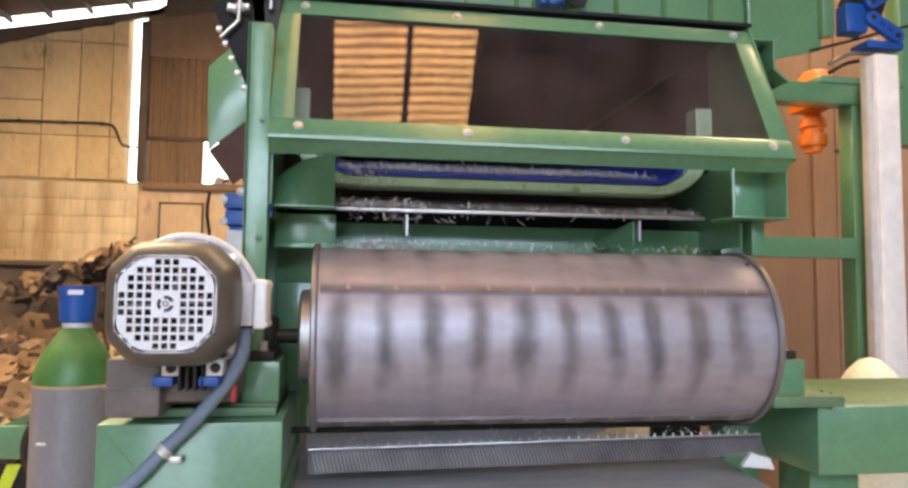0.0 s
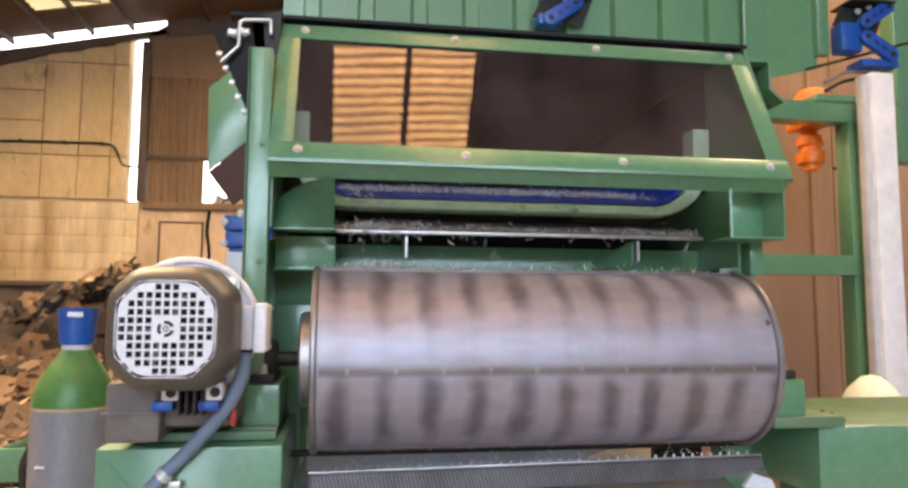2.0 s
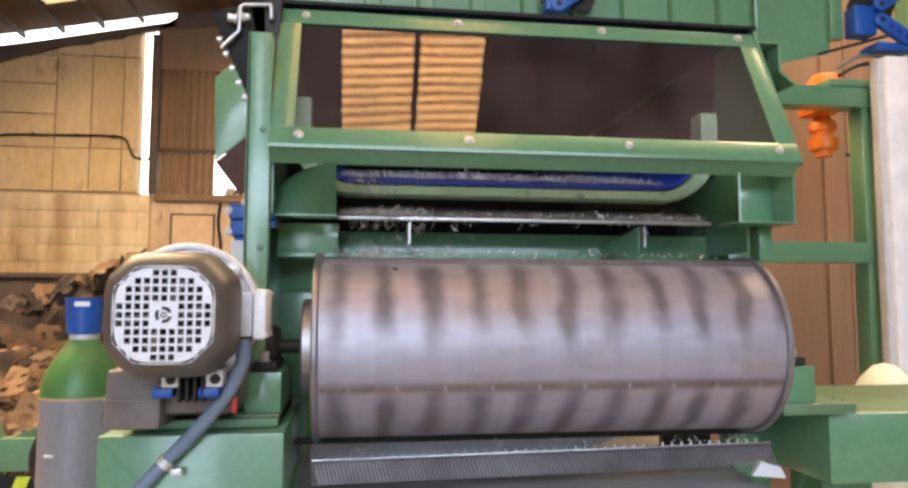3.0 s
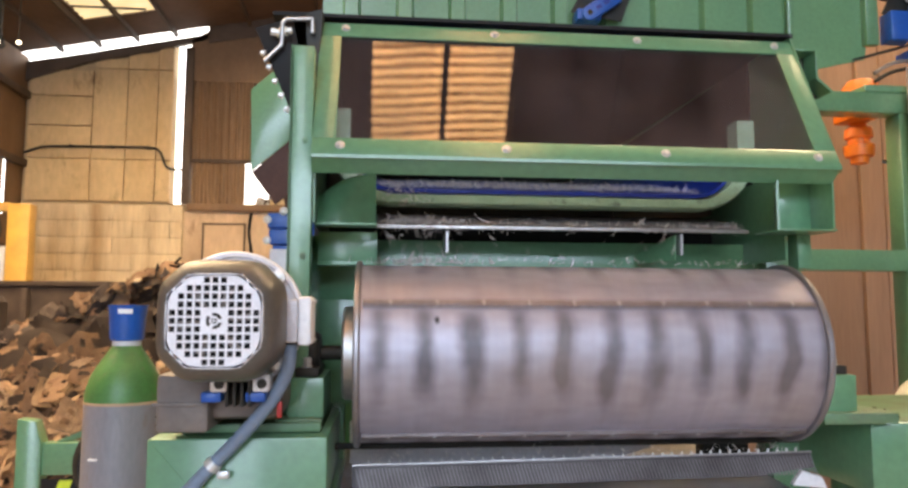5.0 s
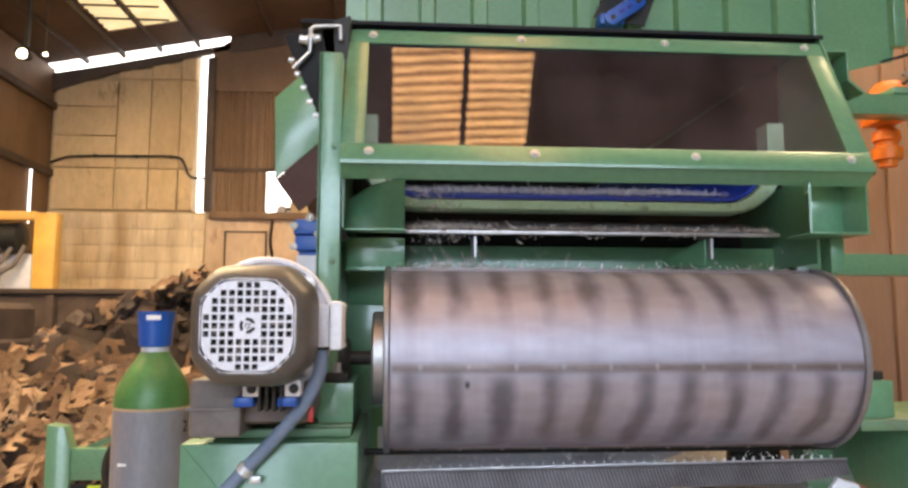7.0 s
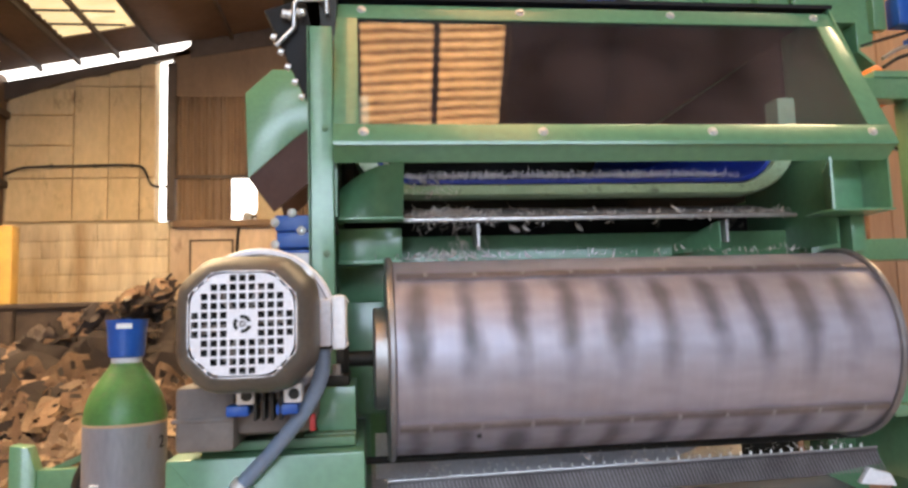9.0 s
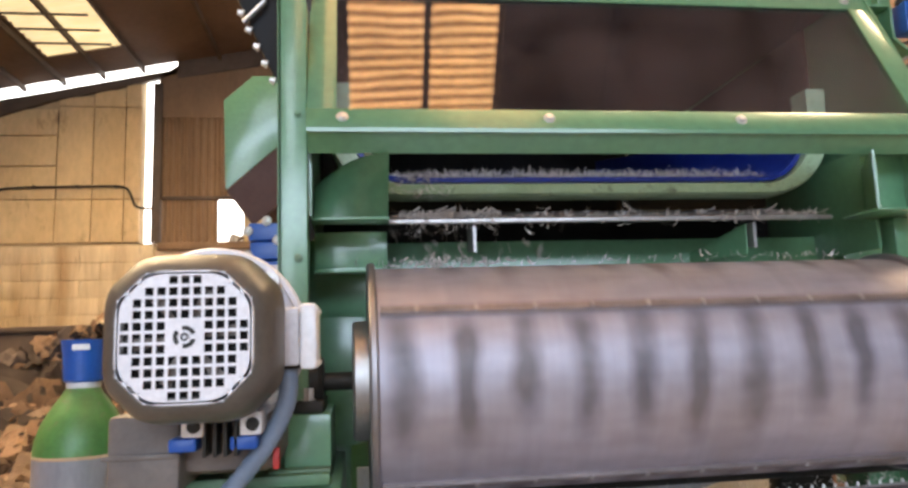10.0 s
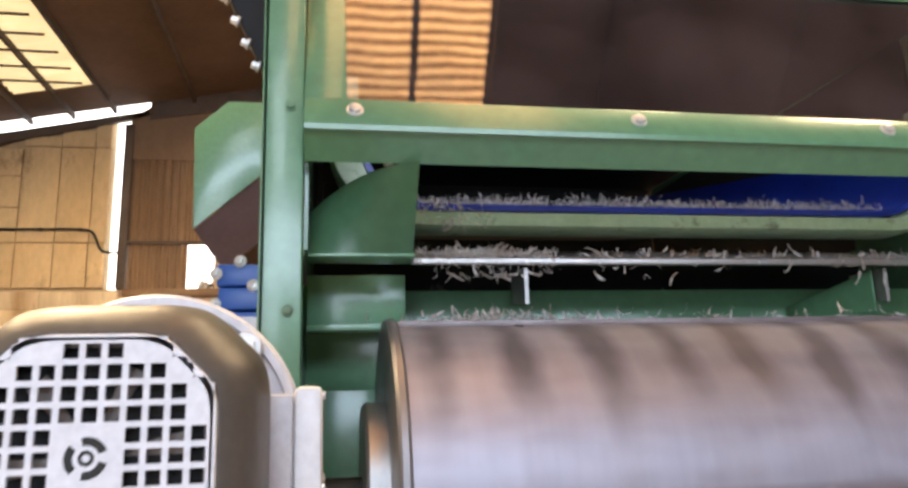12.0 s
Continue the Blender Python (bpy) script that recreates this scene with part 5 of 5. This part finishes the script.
for k in range(3):
    part("cable", tube([(2.58 - 0.03 * k, 3.15, 2.6), (2.6 - 0.05 * k, 3.12, 2.48), (2.52 + 0.04 * k, 3.12, 2.36 - 0.02 * k), (2.4, 3.14, 2.36)], 0.008, 8), HOSE if k else BLACK, vib)

# chute and blue gear unit behind the post
chute = thing("discharge_chute", (-0.45, 3.1, 2.05), "green steel discharge chute, open and brown inside", "chute")
part("side", prism([(-0.6, 3.1, 2.6), (-0.487, 3.1, 2.705), (-0.2, 3.1, 2.705), (-0.2, 3.1, 2.55), (-0.39, 3.1, 2.41), (-0.59, 3.1, 2.232)], (0, 0.005, 0), 0.001), GREEN, chute)
part("mouth", prism([(-0.59, 3.112, 2.232), (-0.2, 3.112, 2.57), (-0.2, 3.112, 2.33), (-0.485, 3.112, 2.09)], (0, 0.012, 0)), PRIMER, chute, "dark brown inside of the chute")
part("back", prism([(-0.6, 3.5, 2.6), (-0.487, 3.5, 2.705), (-0.2, 3.5, 2.705), (-0.2, 3.5, 2.35), (-0.48, 3.5, 2.1)], (0, 0.005, 0)), PRIMER, chute)
part("strut", box(-0.24, -0.2, 3.2, 3.24, 0, 2.4, 0.002), GREEN, chute)
unit = thing("blue_gear_unit", (-0.3, 2.0, 1.8), "blue cast gear unit with zinc bolts beside the frame", "gear unit")
part("case", joined(box(-0.345, -0.2, 2.0, 2.12, 1.862, 1.905, 0.004), box(-0.34, -0.2, 1.995, 2.12, 1.815, 1.858, 0.004), box(-0.33, -0.2, 2.005, 2.1, 1.72, 1.812, 0.004)), BLUE, unit)
part("plate", box(-0.335, -0.2, 1.985, 2.0, 1.72, 1.8, 0.003), LIGHTGREY, unit)
for x, z in ((-0.345, 1.885), (-0.275, 1.862), (-0.345, 1.825), (-0.3, 1.91)):
    bolt("bolt", (x, 1.995, z), (-0.3, -1, 0.1), 0.009, unit, 0.01)
part("stand", box(-0.3, -0.24, 2.02, 2.08, 0, 1.72, 0.003), GREEN, unit)


# ---- shreds ----
def shred_mesh(seed, size):
    """One curled sliver of sheet metal."""
    random.seed(seed)
    bm = bmesh.new()
    n, rows, curl, w = 5, [], random.uniform(0.6, 2.2), random.uniform(0.06, 0.16)
    for i in range(n + 1):
        u = i / n - 0.5
        t = u * curl * 2
        c = Vector((math.sin(t) / curl * 0.5, 0, (1 - math.cos(t)) / curl * 0.5))
        ww = w * (1 - 0.8 * abs(u)) * random.uniform(0.6, 1.2)
        rows.append([bm.verts.new(size * (c + Vector((0, s * ww * 0.5, random.uniform(-0.05, 0.05))))) for s in (-1, 1)])
    for a, b in zip(rows, rows[1:]):
        bm.faces.new((a[0], b[0], b[1], a[1]))
    bmesh.ops.solidify(bm, geom=bm.faces[:], thickness=size * 0.03)
    me = bpy.data.meshes.new("shred")
    bm.to_mesh(me)
    bm.free()
    me.materials.append(SHRED)
    return me


MESHES = [shred_mesh(k, 0.009 + 0.0032 * (k % 6)) for k in range(12)]


def litter(name, count, seed, where, label, size=1.0):
    random.seed(seed)
    bm = bmesh.new()
    for k in range(count):
        me = random.choice(MESHES)
        m = Matrix.Translation(where()) @ Euler((random.uniform(-1.2, 1.2), random.uniform(-1.2, 1.2), random.uniform(0, 6.3))).to_matrix().to_4x4() @ Matrix.Diagonal((*[size * random.uniform(0.6, 1.25)] * 3, 1))
        have = len(bm.verts)
        bm.from_mesh(me)
        bm.verts.ensure_lookup_table()
        bmesh.ops.transform(bm, matrix=m, verts=bm.verts[have:])
    tagged(part(name, bm, SHRED, None, label, kind="stuff"), category="metal shreds")


def on_belt():
    y = 1.5 + abs(random.gauss(0, 0.13))
    return (random.uniform(-0.03, 0.72), y, 1.9 + 0.2 * (y - 1.494) + abs(random.gauss(0, 0.005)))


litter("belt_shreds", 2300, 31, on_belt, "layer of shiny metal shreds on the blue belt", 0.75)
def on_tray():
    k = abs(random.gauss(0, 0.022))
    x = 0.79 - 0.8 * random.random() ** 1.2 if random.random() < 0.6 else random.gauss(0.06, 0.04)
    return (x, 1.43 + k, 1.812 + 0.27 * k)


litter("tray_shreds", 480, 32, on_tray, "shiny metal shreds along the tray edge", 0.9)
litter("hanging_shreds", 60, 33, lambda: (random.choice((random.gauss(0.07, 0.05), random.uniform(0, 0.77))), 1.417, 1.8 - abs(random.gauss(0, 0.008))), "metal shreds caught on the tray edge")
litter("lip_shreds", 120, 36, lambda: (random.gauss(0.035, 0.03), 1.478 + random.uniform(-0.008, 0.012), 1.875 + random.uniform(-0.02, 0.02)), "metal shreds hanging over the trough lip")
litter("floor_shreds", 120, 34, lambda: (random.uniform(-0.05, 0.85), 1.375 + random.uniform(-0.02, 0.02), 1.34 + random.uniform(-0.004, 0.006)), "few metal shreds lying on the scraper strip")

LONG = [shred_mesh(40 + k, 0.018 + 0.005 * (k % 5)) for k in range(10)]
litter("drum_shreds", 170, 38, lambda: (random.choice((random.gauss(0.07, 0.05), random.uniform(-0.05, 0.8))), 1.375 + random.gauss(0, 0.02), DZ + DR + 0.007 + abs(random.gauss(0, 0.004))), "metal shreds tumbling on top of the drum")
random.seed(77)
FALLING = []
for k in range(170):
    ob = new("metal_shred", LONG[k % 10])
    tagged(ob, "thin curled metal shred dropping from the tray", "metal shred", "falling shreds")
    x = random.gauss(0.075, 0.06) if k % 4 < 3 else random.uniform(-0.02, 0.78)
    FALLING.append((ob, x, random.random(), random.uniform(0.62, 0.85), random.uniform(0, 6.3)))


# ---- what moves ----
def motions():
    # the drum turns its front downwards, a quarter turn in 0.455 s
    walk(drum, [(0.1 * k, pose(DX, DY, DZ, 19.78 * k - 3.5, 0, 0)) for k in range(121)])
    # each shred rides off the tray, drops onto the drum, is drawn over its back and carried up again behind the tray
    loop = [(0.0, 1.46, 1.826), (0.2, 1.416, 1.812), (0.31, 1.405, 1.783), (0.43, 1.39, 1.727), (0.52, 1.44, 1.722), (0.61, 1.57, 1.55), (0.7, 1.66, 1.6), (0.85, 1.66, 1.79), (1.0, 1.62, 1.9)]
    for ob, x, start, period, spin in FALLING:
        rows = []
        k = -1
        while (k - 1 + start) * period < 12.0:
            for j, (u, y, z) in enumerate(loop[:-1]):
                t = (k - 1 + start + u) * period
                if 0 < t < 12:
                    rows.append((t, pose(x + 0.006 * math.sin(3 * k + spin), y, z, 57 * (spin + 0.5 * j), 40 * math.sin(spin + 0.9 * j), 20 * j)))
            k += 1
        first, last = rows[0][1], rows[-1][1]
        walk(ob, [(0.0, first)] + rows + [(12.0, last)])


motions()
